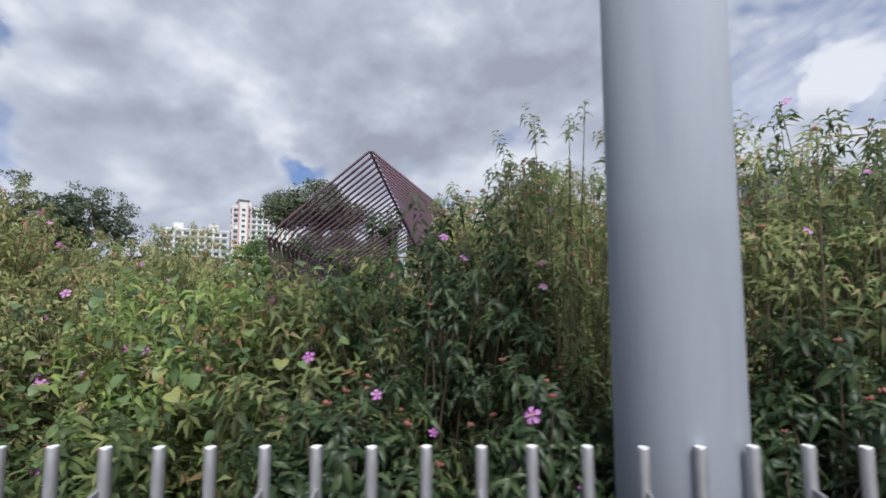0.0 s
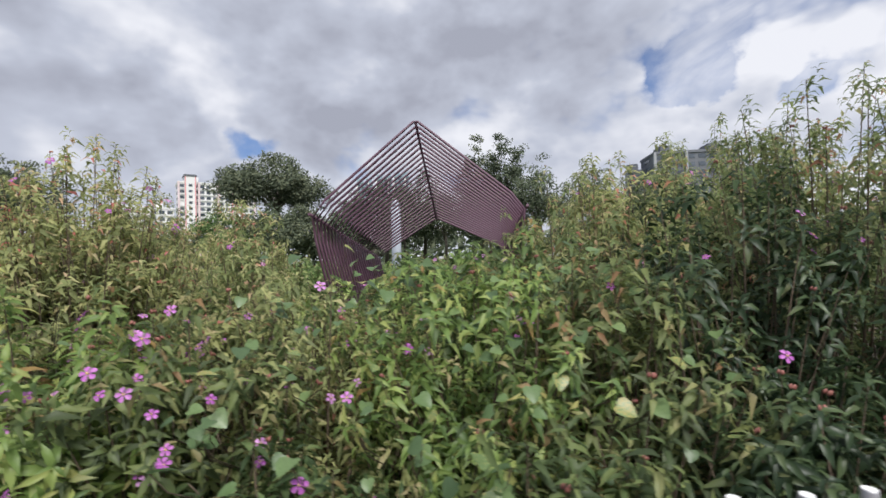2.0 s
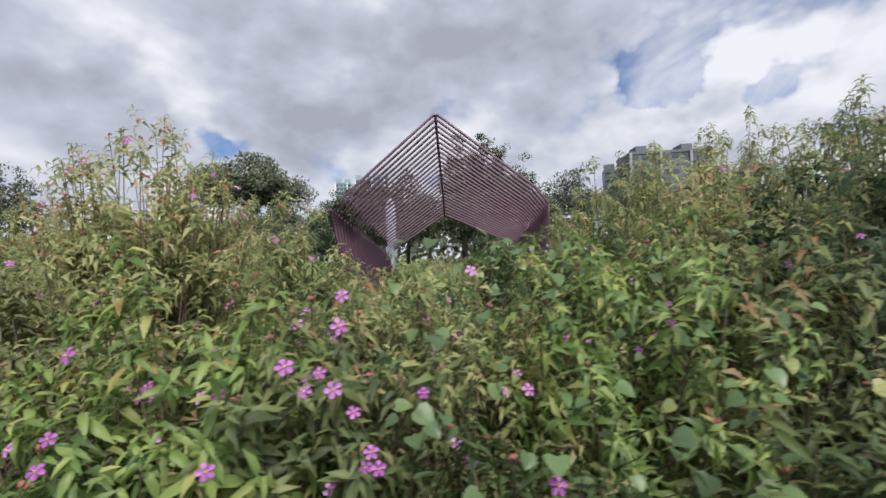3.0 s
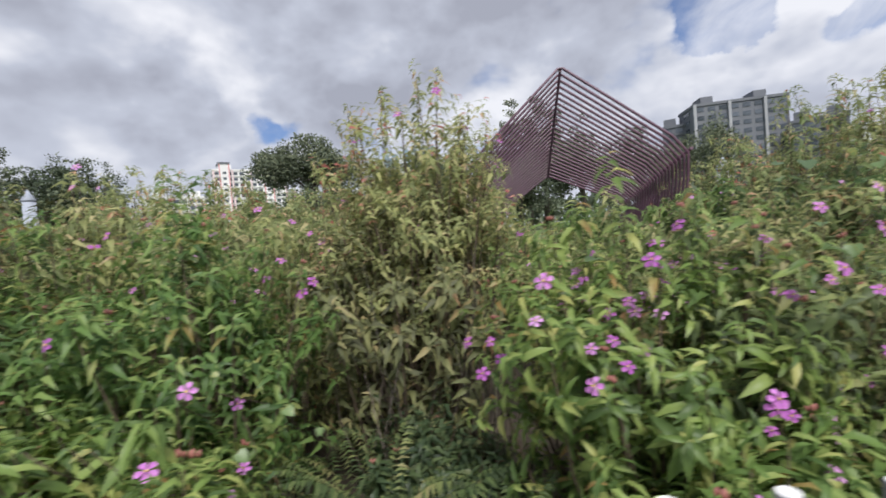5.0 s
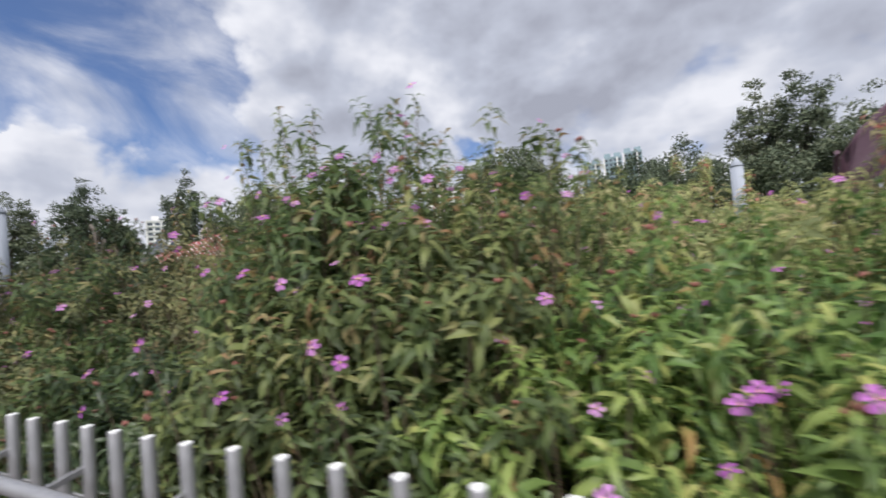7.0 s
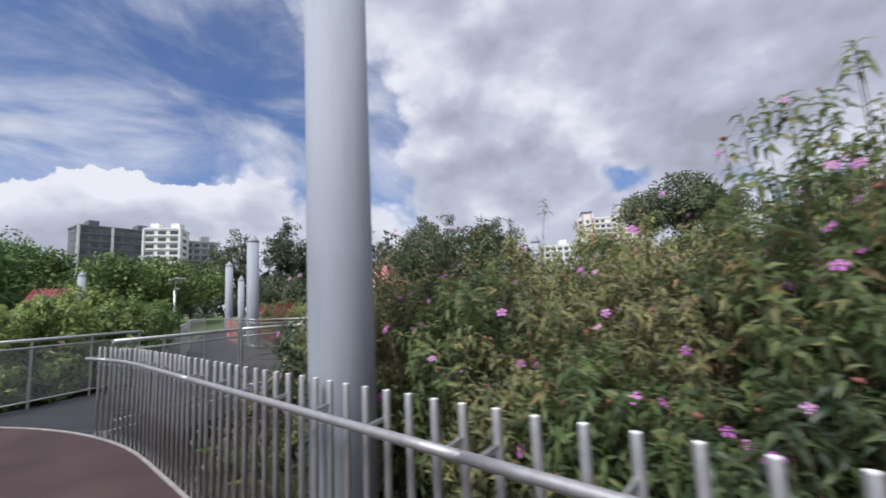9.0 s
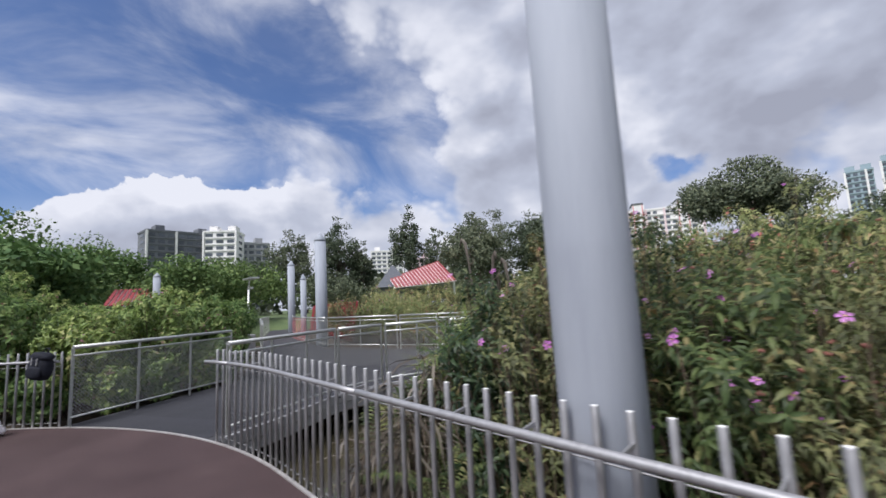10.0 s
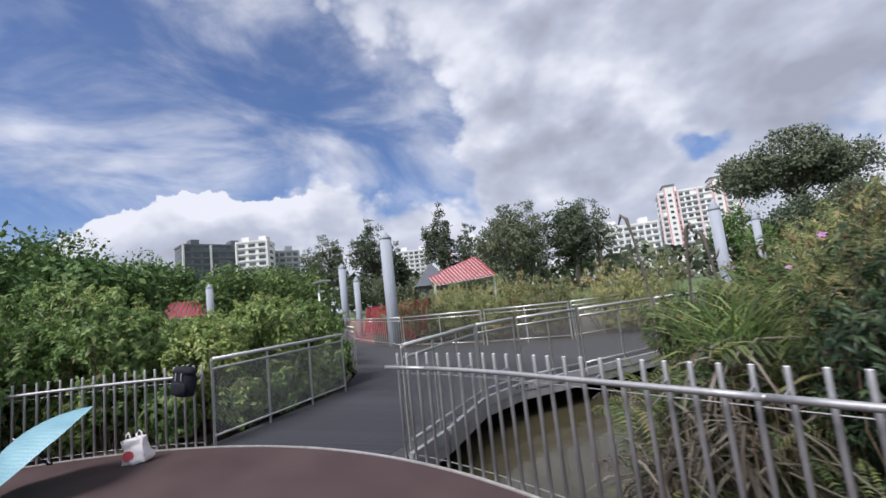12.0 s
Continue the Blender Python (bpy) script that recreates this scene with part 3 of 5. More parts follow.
# ---- plants ----
def leaf_arrays(pos, fwd, up, length, width, droop=0.35, fold=0.25, fine=False):
    """Blades folded on the midrib and drooping at the tip: four triangles each, or eight for the near ones."""
    n = len(pos)
    fwd = fwd / np.linalg.norm(fwd, axis=1, keepdims=True)
    side = np.cross(fwd, up)
    side /= np.linalg.norm(side, axis=1, keepdims=True) + 1e-9
    nrm = np.cross(side, fwd)
    L, W = length[:, None], width[:, None]
    tip = pos + fwd * L - nrm * L * droop
    if fine:
        m1 = pos + fwd * L * 0.28 + nrm * L * 0.07
        m2 = pos + fwd * L * 0.66 - nrm * L * (droop * 0.28 - 0.03)
        a, b = nrm * W * fold, nrm * W * fold * 0.8
        v = np.stack([pos, m1 - side * W * 0.46 + a, m1, m1 + side * W * 0.46 + a, m2 - side * W * 0.42 + b, m2, m2 + side * W * 0.42 + b, tip], axis=1).reshape(-1, 3)
        tri = np.array([[0, 2, 1], [0, 3, 2], [1, 2, 4], [2, 5, 4], [2, 3, 5], [3, 6, 5], [4, 5, 7], [5, 6, 7]])
        k = (np.arange(n) * 8)[:, None, None]
        return v, (tri[None] + k).reshape(-1, 3)
    mid = pos + fwd * L * 0.45 + nrm * L * 0.10
    v = np.stack([pos, mid - side * W / 2 + nrm * W * fold, mid, mid + side * W / 2 + nrm * W * fold, tip], axis=1).reshape(-1, 3)
    k = (np.arange(n) * 5)[:, None, None]
    f = (np.array([[0, 2, 1], [0, 3, 2], [1, 2, 4], [2, 3, 4]])[None] + k).reshape(-1, 3)
    return v, f


def flat_leaf_arrays(pos, fwd, up, length, width):
    """Small diamond blades for distant crowns."""
    n = len(pos)
    fwd = fwd / np.linalg.norm(fwd, axis=1, keepdims=True)
    side = np.cross(fwd, up)
    side /= np.linalg.norm(side, axis=1, keepdims=True) + 1e-9
    L, W = length[:, None], width[:, None]
    mid = pos + fwd * L * 0.45
    v = np.stack([pos, mid + side * W / 2, pos + fwd * L, mid - side * W / 2], axis=1).reshape(-1, 3)
    f = (np.array([[0, 1, 2], [0, 2, 3]])[None] + (np.arange(n) * 4)[:, None, None]).reshape(-1, 3)
    return v, f


def shoots(rng, tips, dirs, per, leaf_len, leaf_w, spread=1.0, axis=0.11, fine=False):
    """Leaf pairs up the end of each shoot."""
    n = len(tips)
    dirs = dirs / np.linalg.norm(dirs, axis=1, keepdims=True)
    u = np.cross(dirs, np.array([0.3, 0.9, 0.1]))
    u /= np.linalg.norm(u, axis=1, keepdims=True)
    w = np.cross(dirs, u)
    P, F, UP, LN, WD = [], [], [], [], []
    ph = rng.uniform(0, 6.28, n)
    for i in range(per):
        a = ph + (i % 2) * math.pi + (i // 2) * 1.57 + rng.normal(0, 0.3, n)
        f = i / max(per - 1, 1)
        rad = u * np.cos(a)[:, None] + w * np.sin(a)[:, None]
        sp = spread * (1.15 - 0.55 * f)
        fw = dirs * (1.05 - sp * 0.85) + rad * sp
        fw = fw + rng.normal(0, 0.15, (n, 3)) + np.array([0, 0, -0.30])
        P.append(tips - dirs * axis * (1 - f))
        F.append(fw)
        UP.append(dirs + rng.normal(0, 0.15, (n, 3)))
        s = (1.0 - 0.45 * f) * rng.uniform(0.7, 1.2, n)
        LN.append(leaf_len * s)
        WD.append(leaf_w * s)
    return leaf_arrays(np.concatenate(P), np.concatenate(F), np.concatenate(UP), np.concatenate(LN), np.concatenate(WD), 0.36, 0.24, fine)


def flower_mesh():
    bm = bmesh.new()
    for k in range(5):
        a = 2 * math.pi * k / 5
        m = Matrix.Rotation(a, 4, "Z")
        pts = [(0.003, 0, 0.004), (0.016, -0.008, 0.010), (0.032, -0.0150, 0.008), (0.042, -0.008, 0.002), (0.042, 0.008, 0.002), (0.032, 0.0150, 0.008), (0.016, 0.008, 0.010)]
        vs = [bm.verts.new(m @ Vector(p)) for p in pts]
        c = bm.verts.new(m @ Vector((0.022, 0, 0.006)))
        for i in range(7):
            bm.faces.new((vs[i], vs[(i + 1) % 7], c))
    me = bpy.data.meshes.new("flower")
    bm.to_mesh(me)
    bm.free()
    me.materials.append(PETAL)
    bm = bmesh.new()
    for k in range(5):
        a = 2 * math.pi * k / 5 + 0.4
        tube(bm, [(0, 0, 0.003), (0.006 * math.cos(a), 0.006 * math.sin(a), 0.017)], 0.0019, 3)
    st = bpy.data.meshes.new("stamen")
    bm.to_mesh(st)
    bm.free()
    st.materials.append(POLLEN)
    return me, st


def put_flower(base, m):
    fl = part("flower", FLOWER[0], PETAL, base)
    fl.matrix_world = m
    part("stamen", FLOWER[1], POLLEN, fl, "yellow stamens")
    return fl


def bud_mesh():
    bm = bmesh.new()
    for dx, dy, r, h in ((0, 0, 0.007, 0.022), (0.011, 0.006, 0.006, 0.018), (-0.009, 0.008, 0.006, 0.019)):
        k = len(bm.verts)
        lathe(bm, [(0.002, 0), (r, h * 0.4), (r * 0.7, h * 0.8), (0.001, h)], 6)
        bm.verts.ensure_lookup_table()
        bmesh.ops.translate(bm, vec=(dx, dy, 0), verts=bm.verts[k:])
    me = bpy.data.meshes.new("bud")
    bm.to_mesh(me)
    bm.free()
    me.materials.append(BUD)
    return me


def heart_leaf_mesh():
    pts = [(0, 0), (-0.30, -0.06), (-0.52, 0.16), (-0.46, 0.52), (-0.2, 0.85), (0, 1.0), (0.2, 0.85), (0.46, 0.52), (0.52, 0.16), (0.30, -0.06)]
    verts = [(x, y, 0.22 * abs(x) - 0.25 * y * y) for x, y in pts] + [(0, 0.45, -0.05)]
    faces = [(i, (i + 1) % 10, 10) for i in range(10)]
    return mesh_of("heart_leaf", verts, faces, BIGLEAF, True)


FLOWER, BUDS, HEART = None, None, None


def bush(cx, cy, r, h, style, seed, flowers=0, dense=1.0, leaf=1.0, z0=-0.05, spray=0):
    """A shrub of many upright stems: stems, one mass of leaves, and each open flower."""
    rng = np.random.default_rng(seed)
    material, words = STYLES[style]
    base = thing("shrub", words[0] if flowers else words[1], "shrub", pose(cx, cy, z0))
    ns = int(27 * dense * (0.6 + r))
    rho = np.sqrt(rng.uniform(0, 1, ns)) * 0.98
    ang = rng.uniform(0, 6.28, ns)
    top = h * 1.1 * (1 - 0.32 * rho ** 2.2) * rng.uniform(0.80, 1.08, ns)
    if spray:
        top[:spray] *= rng.uniform(1.02, 1.13, spray)
        rho[:spray] *= 0.8
    tips = np.stack([rho * r * np.cos(ang), rho * r * np.sin(ang), top - z0], axis=1)
    roots = tips * np.array([0.35, 0.35, 0]) + np.stack([rng.normal(0, 0.05, ns), rng.normal(0, 0.05, ns), np.zeros(ns)], axis=1)
    # stems
    bm = bmesh.new()
    for i in range(0, ns):
        a, b = Vector(roots[i]), Vector(tips[i])
        m = a.lerp(b, 0.55) + Vector((rng.normal(0, 0.04), rng.normal(0, 0.04), 0))
        tube(bm, [a, m, b], [0.009, 0.006, 0.002], 4, False)
    part("twig_mass", bm, STEM, base)["kind"] = "stuff"
    # shoots along the upper part of each stem
    per_stem = 10
    reach = 0.48 if spray > 30 else 0.78
    t = 1 - rng.uniform(0, 1, (ns, per_stem)) ** 1.15 * reach
    t[:, 0] = 1.0
    off = rng.normal(0, 1, (ns, per_stem, 3))
    off /= np.linalg.norm(off, axis=2, keepdims=True)
    off *= (rng.uniform(0.05, 0.22, (ns, per_stem)) * (1.0 + 0.6 * (1 - t)))[..., None]
    off[:, 0] = 0
    pos = roots[:, None] * (1 - t[..., None]) + tips[:, None] * t[..., None] + off
    out = np.stack([tips[:, 0] * 0.6 / max(r, 0.3), tips[:, 1] * 0.6 / max(r, 0.3), np.full(ns, 0.75)], axis=1)[:, None] + off * 3.2
    pos, out = pos.reshape(-1, 3), out.reshape(-1, 3)
    if spray:
        keep = np.ones((ns, per_stem), bool)
        keep[:spray, 8:] = False
        pos, out = pos[keep.ravel()], out[keep.ravel()]
    keep = pos[:, 2] > 0.12
    pos, out = pos[keep], out[keep]
    slim = style in ("olive", "rusty") and leaf < 1.5
    v, f = shoots(rng, pos, out, 11 if slim else 10, (0.098 if slim else 0.125) * leaf, (0.070 if style == "vine" else 0.030 if slim else 0.038) * leaf, fine=leaf < 1.1 and cy < 3.3 and not slim)
    ob = part("foliage", mesh_np("foliage", v, f, material), material, base)
    ob["kind"] = "stuff"
    # flowers face up and outward
    for i in range(int(flowers * 2.1)):
        k = int(rng.integers(0, ns))
        p = Vector(tips[k]) + Vector((rng.normal(0, 0.05), rng.normal(0, 0.05) - 0.03, rng.uniform(-0.16, 0.02)))
        d = Vector((p.x * 0.8 + rng.normal(0, 0.3), p.y * 0.5 - 0.55 + rng.normal(0, 0.3), 0.55))
        s = rng.uniform(0.42, 0.72)
        put_flower(base, Matrix.Translation(Vector((cx, cy, z0)) + p + d.normalized() * 0.07) @ d.to_track_quat("Z", "Y").to_matrix().to_4x4() @ Matrix.Rotation(rng.uniform(0, 6), 4, "Z") @ Matrix.Scale(s, 4))
    for i in range(int(ns * (0.3 if cy < 3.9 else 0.1))):
        k = int(rng.integers(0, ns))
        b = part("bud", BUDS, BUD, base)
        b.matrix_world = Matrix.Translation(Vector((cx, cy, z0)) + Vector(tips[k]) + Vector((0, 0, 0.01))) @ pose(0, 0, 0, rng.uniform(-30, 30), rng.uniform(-30, 30), 0) @ Matrix.Scale(rng.uniform(0.6, 1.15), 4)
    return base


STYLES = {
    "green": (LEAF, ("green shrub with lance-shaped leaves and purple flowers", "green shrub with lance-shaped leaves")),
    "bright": (LEAF_BRIGHT, ("fresh green shrub with large magenta flowers by the fence", "fresh green leafy shrub by the fence")),
    "olive": (LEAF_OLIVE, ("olive-green flowering shrub with wispy stems", "olive-green wispy shrub on the wetland")),
    "rusty": (LEAF_RUSTY, ("rusty green shrub with small purple flowers", "rusty brown-green shrub on the wetland")),
    # the dark glossy shrubs carry painted shade in their leaves
    "glossy_shaded": (LEAF_GLOSSY_SHADED, ("dark glossy green shrub with shade in its leaf colour and a few magenta flowers", "dark glossy green shrub with shade in its leaf colour behind the fence")),
    "vine": (LEAF_VINE, ("vine-covered green shrub on the bank", "dense vine-covered green shrub on the bank")),
}


def build_shrubs():
    seed = 100
    # x, y, radius, height, style, flowers, spray
    near = [
        (2.9, 3.2, 0.9, 2.3, "green", 3, 3), (1.9, 3.45, 0.85, 2.5, "green", 5, 5), (1.0, 3.4, 0.8, 2.4, "olive", 2, 4), (0.2, 3.6, 0.75, 2.35, "olive", 1, 6),
        (-0.55, 3.5, 0.75, 1.95, "glossy_shaded", 3, 0), (-1.3, 3.3, 0.75, 1.5, "green", 3, 0), (-2.0, 3.5, 0.8, 1.5, "bright", 2, 0), (-2.8, 3.6, 0.75, 1.42, "olive", 7, 0),
        (-3.4, 3.4, 0.7, 1.4, "green", 22, 0), (-3.9, 3.25, 0.62, 1.34, "bright", 16, 0), (-5.7, 2.75, 0.5, 1.0, "bright", 3, 0), (-6.2, 2.75, 0.55, 1.05, "bright", 3, 0),
        (-6.8, 2.8, 0.55, 1.2, "bright", 4, 0), (-7.4, 2.75, 0.5, 1.3, "green", 3, 0), (-8.0, 2.75, 0.5, 1.25, "green", 3, 0), (-8.7, 2.7, 0.5, 1.05, "glossy_shaded", 4, 0),
        (-5.8, 3.6, 0.7, 1.5, "bright", 6, 0), (-6.4, 3.6, 0.8, 1.52, "bright", 5, 0), (-7.2, 3.55, 0.7, 1.85, "green", 6, 2), (-7.8, 3.6, 0.75, 2.08, "green", 9, 4), (-8.5, 3.55, 0.7, 2.18, "green", 9, 3),
        (-9.3, 2.85, 0.55, 1.15, "green", 4, 0), (-9.9, 2.85, 0.5, 1.25, "rusty", 5, 0), (-10.45, 3.15, 0.6, 1.55, "green", 4, 0), (-11.35, 2.95, 0.6, 1.72, "rusty", 5, 0), (-12.0, 3.05, 0.5, 1.55, "glossy_shaded", 4, 0),
        (-10.3, 3.9, 0.8, 1.72, "rusty", 5, 2), (-11.2, 3.8, 0.8, 1.9, "glossy_shaded", 6, 2), (-12.0, 3.9, 0.7, 1.92, "rusty", 4, 1), (-9.4, 3.8, 0.8, 1.75, "rusty", 4, 0),
        (-0.9, 2.65, 0.45, 1.1, "glossy_shaded", 1, 0), (-1.8, 2.6, 0.45, 1.0, "green", 1, 0), (-2.8, 2.65, 0.5, 0.95, "green", 5, 0), (-3.6, 2.6, 0.45, 0.8, "bright", 6, 0), (-0.1, 2.75, 0.4, 1.2, "glossy_shaded", 1, 0),
        (1.0, 2.75, 0.45, 1.3, "glossy_shaded", 1, 0), (1.8, 2.7, 0.5, 1.4, "glossy_shaded", 1, 0), (-4.05, 2.6, 0.38, 0.72, "bright", 2, 0), (-5.3, 2.55, 0.33, 0.85, "bright", 3, 0), (-4.7, 3.5, 0.4, 0.55, "glossy_shaded", 0, 0), 
    ]
    for x, y, r, h, st, fl, sp in near:
        seed += 1
        bush(x, y, r, h, st, seed, fl, 1.25 if st == "bright" and y < 3 else 1.6, (0.9 if st == "bright" else 0.78) if y < 3 else 0.84, spray=sp)
    back = [
        (-4.9, 4.4, 0.8, 1.6, "rusty", 3, 2), (-5.3, 5.3, 0.8, 1.62, "olive", 5, 2), (-4.1, 6.4, 0.6, 2.1, "olive", 2, 3),
        (-3.2, 4.7, 0.9, 1.38, "olive", 4, 0), (-2.2, 4.6, 0.9, 1.5, "green", 2, 0), (-1.2, 4.5, 0.9, 1.72, "green", 2, 0), (-0.45, 5.3, 0.8, 2.25, "olive", 1, 4), (-0.2, 4.8, 0.9, 2.1, "olive", 1, 3),
        (0.9, 4.8, 1.0, 2.6, "olive", 1, 4), (2.0, 5.0, 1.1, 2.8, "olive", 1, 4), (3.3, 4.6, 1.2, 2.5, "green", 1, 3),
        (-2.9, 6.2, 1.1, 1.26, "vine", 2, 0), (-1.7, 6.2, 1.1, 1.5, "vine", 2, 0), (-0.3, 6.4, 1.1, 2.35, "olive", 1, 3), (0.7, 6.6, 1.2, 2.8, "olive", 0, 2), (2.2, 7, 1.3, 3.0, "olive", 0, 2),
        (-1.6, 6.7, 0.8, 1.48, "olive", 3, 1), (-2.2, 7.6, 1.0, 1.2, "vine", 1, 0), (-3.4, 7.6, 1.0, 0.85, "olive", 1, 0), (-0.8, 7.8, 1.1, 1.5, "olive", 0, 0),
        (-6.0, 4.5, 0.9, 1.58, "olive", 5, 0), (-6.9, 4.6, 0.9, 1.82, "olive", 4, 0), (-7.9, 4.7, 0.9, 2.05, "rusty", 3, 2), (-8.9, 4.7, 1.0, 1.92, "glossy_shaded", 3, 2),
        (-6.3, 5.8, 1.1, 1.8, "olive", 2, 0), (-7.6, 6.0, 1.1, 2.0, "olive", 2, 0), (-9.0, 6.0, 1.2, 2.1, "green", 2, 0), (-10.4, 5.2, 1.1, 1.85, "green", 2, 0), (-11.7, 5.1, 1.0, 2.1, "rusty", 3, 2),
        (-5.2, 6.9, 1.1, 1.75, "olive", 1, 2), (-6.6, 7.6, 1.4, 2.3, "olive", 1, 0), (-8.6, 7.8, 1.5, 2.5, "olive", 1, 0), (-10.6, 7.2, 1.5, 2.4, "olive", 1, 0), (-12.6, 7.0, 1.3, 2.2, "olive", 1, 0),
        (-12.9, 4.9, 0.8, 1.82, "green", 1, 0), (-13.1, 3.6, 0.5, 0.9, "green", 0, 0), (-14.2, 5.6, 0.8, 1.3, "green", 0, 0), (-13.6, 4.8, 0.7, 1.4, "green", 1, 0),
        (-5.6, 9.4, 1.3, 2.0, "olive", 0, 0), (-4.6, 8.3, 0.7, 1.7, "olive", 0, 0), (-3.2, 19.5, 2.2, 1.5, "vine", 0, 0), (-0.4, 20, 2.2, 1.6, "olive", 0, 0), (-6.2, 20, 2.4, 1.7, "vine", 0, 0), (2.4, 20, 2.4, 1.8, "vine", 0, 0), (-7.5, 10, 1.8, 2.6, "olive", 0, 0), (-10.5, 10, 1.8, 2.6, "olive", 0, 0), (-13.6, 9.6, 1.5, 2.2, "olive", 0, 0), (1.0, 9, 1.6, 2.6, "olive", 0, 0), (3.5, 9.5, 1.8, 2.8, "olive", 0, 0),
        (5.2, 6.5, 1.6, 3.0, "olive", 0, 0), (-12.5, 9.3, 1.6, 2.4, "olive", 0, 0), (-6.0, 9.6, 1.6, 2.5, "olive", 0, 0), (-9.0, 9.6, 1.6, 2.6, "olive", 0, 0), (5.5, 9.5, 1.8, 3.0, "olive", 0, 0), (4.6, 3.6, 1.0, 2.4, "green", 0, 0),
    ]
    for x, y, r, h, st, fl, sp in back:
        seed += 1
        bush(x, y, r, h, st, seed, fl, 0.85, 1.3, spray=sp)
    # the tall wispy one in front of the pavilion
    bush(-4.7, 4.6, 0.8, 2.2, "olive", 611, 8, 2.3, 0.95, spray=44)
    # the tall flowering one beside the fence
    bush(-8.05, 3.2, 0.62, 1.8, "green", 612, 9, 1.7, 0.95, spray=4)
    bush(-7.45, 3.15, 0.58, 1.72, "green", 613, 8, 1.7, 0.95, spray=3)
    # beyond the far railing, and on the bank west of the deck
    rng = np.random.default_rng(5)
    for i in range(16):
        x = -19.5 - (i % 8) * 1.9 + rng.uniform(-0.5, 0.5)
        y = (12.6, 11.9, 11.0, 10.6, 10.4, 10.9, 11.4, 11.9)[i % 8] + (i // 8) * 2.6 + rng.uniform(-0.2, 0.2)
        seed += 1
        bush(x, y, 1.5, 1.6 + rng.uniform(0, 0.35) + (i // 8) * 0.55, "rusty" if rng.uniform() < 0.15 else "olive", seed, 3, 0.85, 1.35)
    for x, y, r, h in ((-19.9, 0.6, 0.8, 1.6), (-20.6, 1.8, 0.8, 1.9), (-21.7, 3.0, 0.9, 1.8), (-20.4, -0.6, 0.9, 2.1), (-20.9, -2.0, 1.0, 2.2), (-21.2, -3.6, 1.0, 2.0), (-21.0, -5.4, 1.0, 1.6), (-20.6, -7.4, 1.1, 1.6),
                       (-22.0, 0.6, 1.1, 1.6), (-22.6, -1.2, 1.2, 2.55), (-23.0, -3.2, 1.4, 2.4), (-23.2, -5.6, 1.5, 2.5), (-23.4, 2.6, 1.1, 2.1), (-24.6, 3.9, 1.1, 1.9), (-24.6, 1.2, 1.3, 1.85),
                       (-25.4, -1.0, 1.6, 2.5), (-26.0, -3.6, 1.7, 2.7), (-26.4, -6.6, 1.8, 2.8), (-26.6, 2.4, 1.3, 2.05), (-27.0, 4.6, 1.2, 2.0), (-29.5, 1.0, 1.8, 1.9), (-28.6, 4.4, 1.2, 1.7), (-21.15, 3.2, 0.6, 1.1),
                       (-19.48, 1.04, 0.36, 0.7), (-19.98, 1.84, 0.36, 0.75), (-20.47, 2.64, 0.36, 0.7), (-19.72, 0.12, 0.42, 0.75), (-20.6, -1.1, 0.45, 0.8), (-21.05, -2.5, 0.45, 0.8), (-21.35, -4.0, 0.45, 0.8)):
        seed += 1
        far = x < -22
        bush(x, y, r, h, "vine", seed, 1 if not far and h > 0.9 else 0, 1.25 if far else 1.45 if h > 0.9 else 1.5, 1.2 if far else 1.02)


def build_fence_flowers():
    """Open flowers that stand clear of the leaves beside the fence, on their own thin stalks."""
    rng = random.Random(12)
    spots = [(-5.80, 2.66, 1.02), (-5.74, 2.62, 0.88), (-4.40, 3.18, 1.0), (-4.13, 3.05, 1.06), (-3.98, 3.53, 1.27), (-5.43, 3.22, 0.91), (-7.38, 2.30, 1.31), (-7.57, 2.36, 1.09), (-7.97, 2.22, 1.33),
             (-10.44, 2.46, 1.35), (-10.05, 2.86, 1.0), (-1.51, 3.36, 1.38), (-3.21, 3.72, 1.36), (-3.72, 3.42, 1.15), (-6.42, 2.45, 1.2), (-6.24, 2.47, 1.19), (-6.45, 2.49, 1.16)]
    for x, y, z in spots:
        base = thing("flower_stalk", "single magenta flower on a thin green stalk by the fence", "flower", pose(x, y, z - 0.35), "flowers beside the fence")
        part("stalk", tube(bmesh.new(), [(0.03, 0.12, -0.25), (0.02, 0.05, 0.15), (0, 0, 0.35)], 0.0025, 5), STEM, base)
        d = Vector((rng.uniform(-0.3, 0.3), -0.8, 0.45))
        put_flower(base, Matrix.Translation((x, y - 0.01, z)) @ d.to_track_quat("Z", "Y").to_matrix().to_4x4() @ Matrix.Rotation(rng.uniform(0, 6), 4, "Z") @ Matrix.Scale(rng.uniform(0.5, 0.66), 4))


def build_dry_stalks():
    """Bare, leaning stalks that stand among the shrubs."""
    rng = random.Random(21)
    for x, y, n, h in ((-4.6, 4.15, 30, 1.45), (-4.75, 3.85, 22, 1.0), (-4.3, 5.0, 12, 1.9), (-13.4, 4.0, 18, 1.9)):
        base = thing("dry_stalks", "bundle of bare brown stalks among the shrubs", "stalks", pose(x, y, -0.06))
        bm = bmesh.new()
        for i in range(n):
            dx, dy, t = rng.gauss(0, 0.27), rng.gauss(0, 0.16), h * rng.uniform(0.6, 1.05)
            lx, ly = rng.gauss(0, 0.16), rng.gauss(0, 0.12)
            tube(bm, [(dx * 0.6, dy * 0.6, 0), (dx + lx * 0.4, dy + ly * 0.4, t * 0.55), (dx + lx, dy + ly, t)], [0.005, 0.004, 0.0015], 4, False)
        part("stalk_mass", bm, DRYLEAF, base)["kind"] = "stuff"


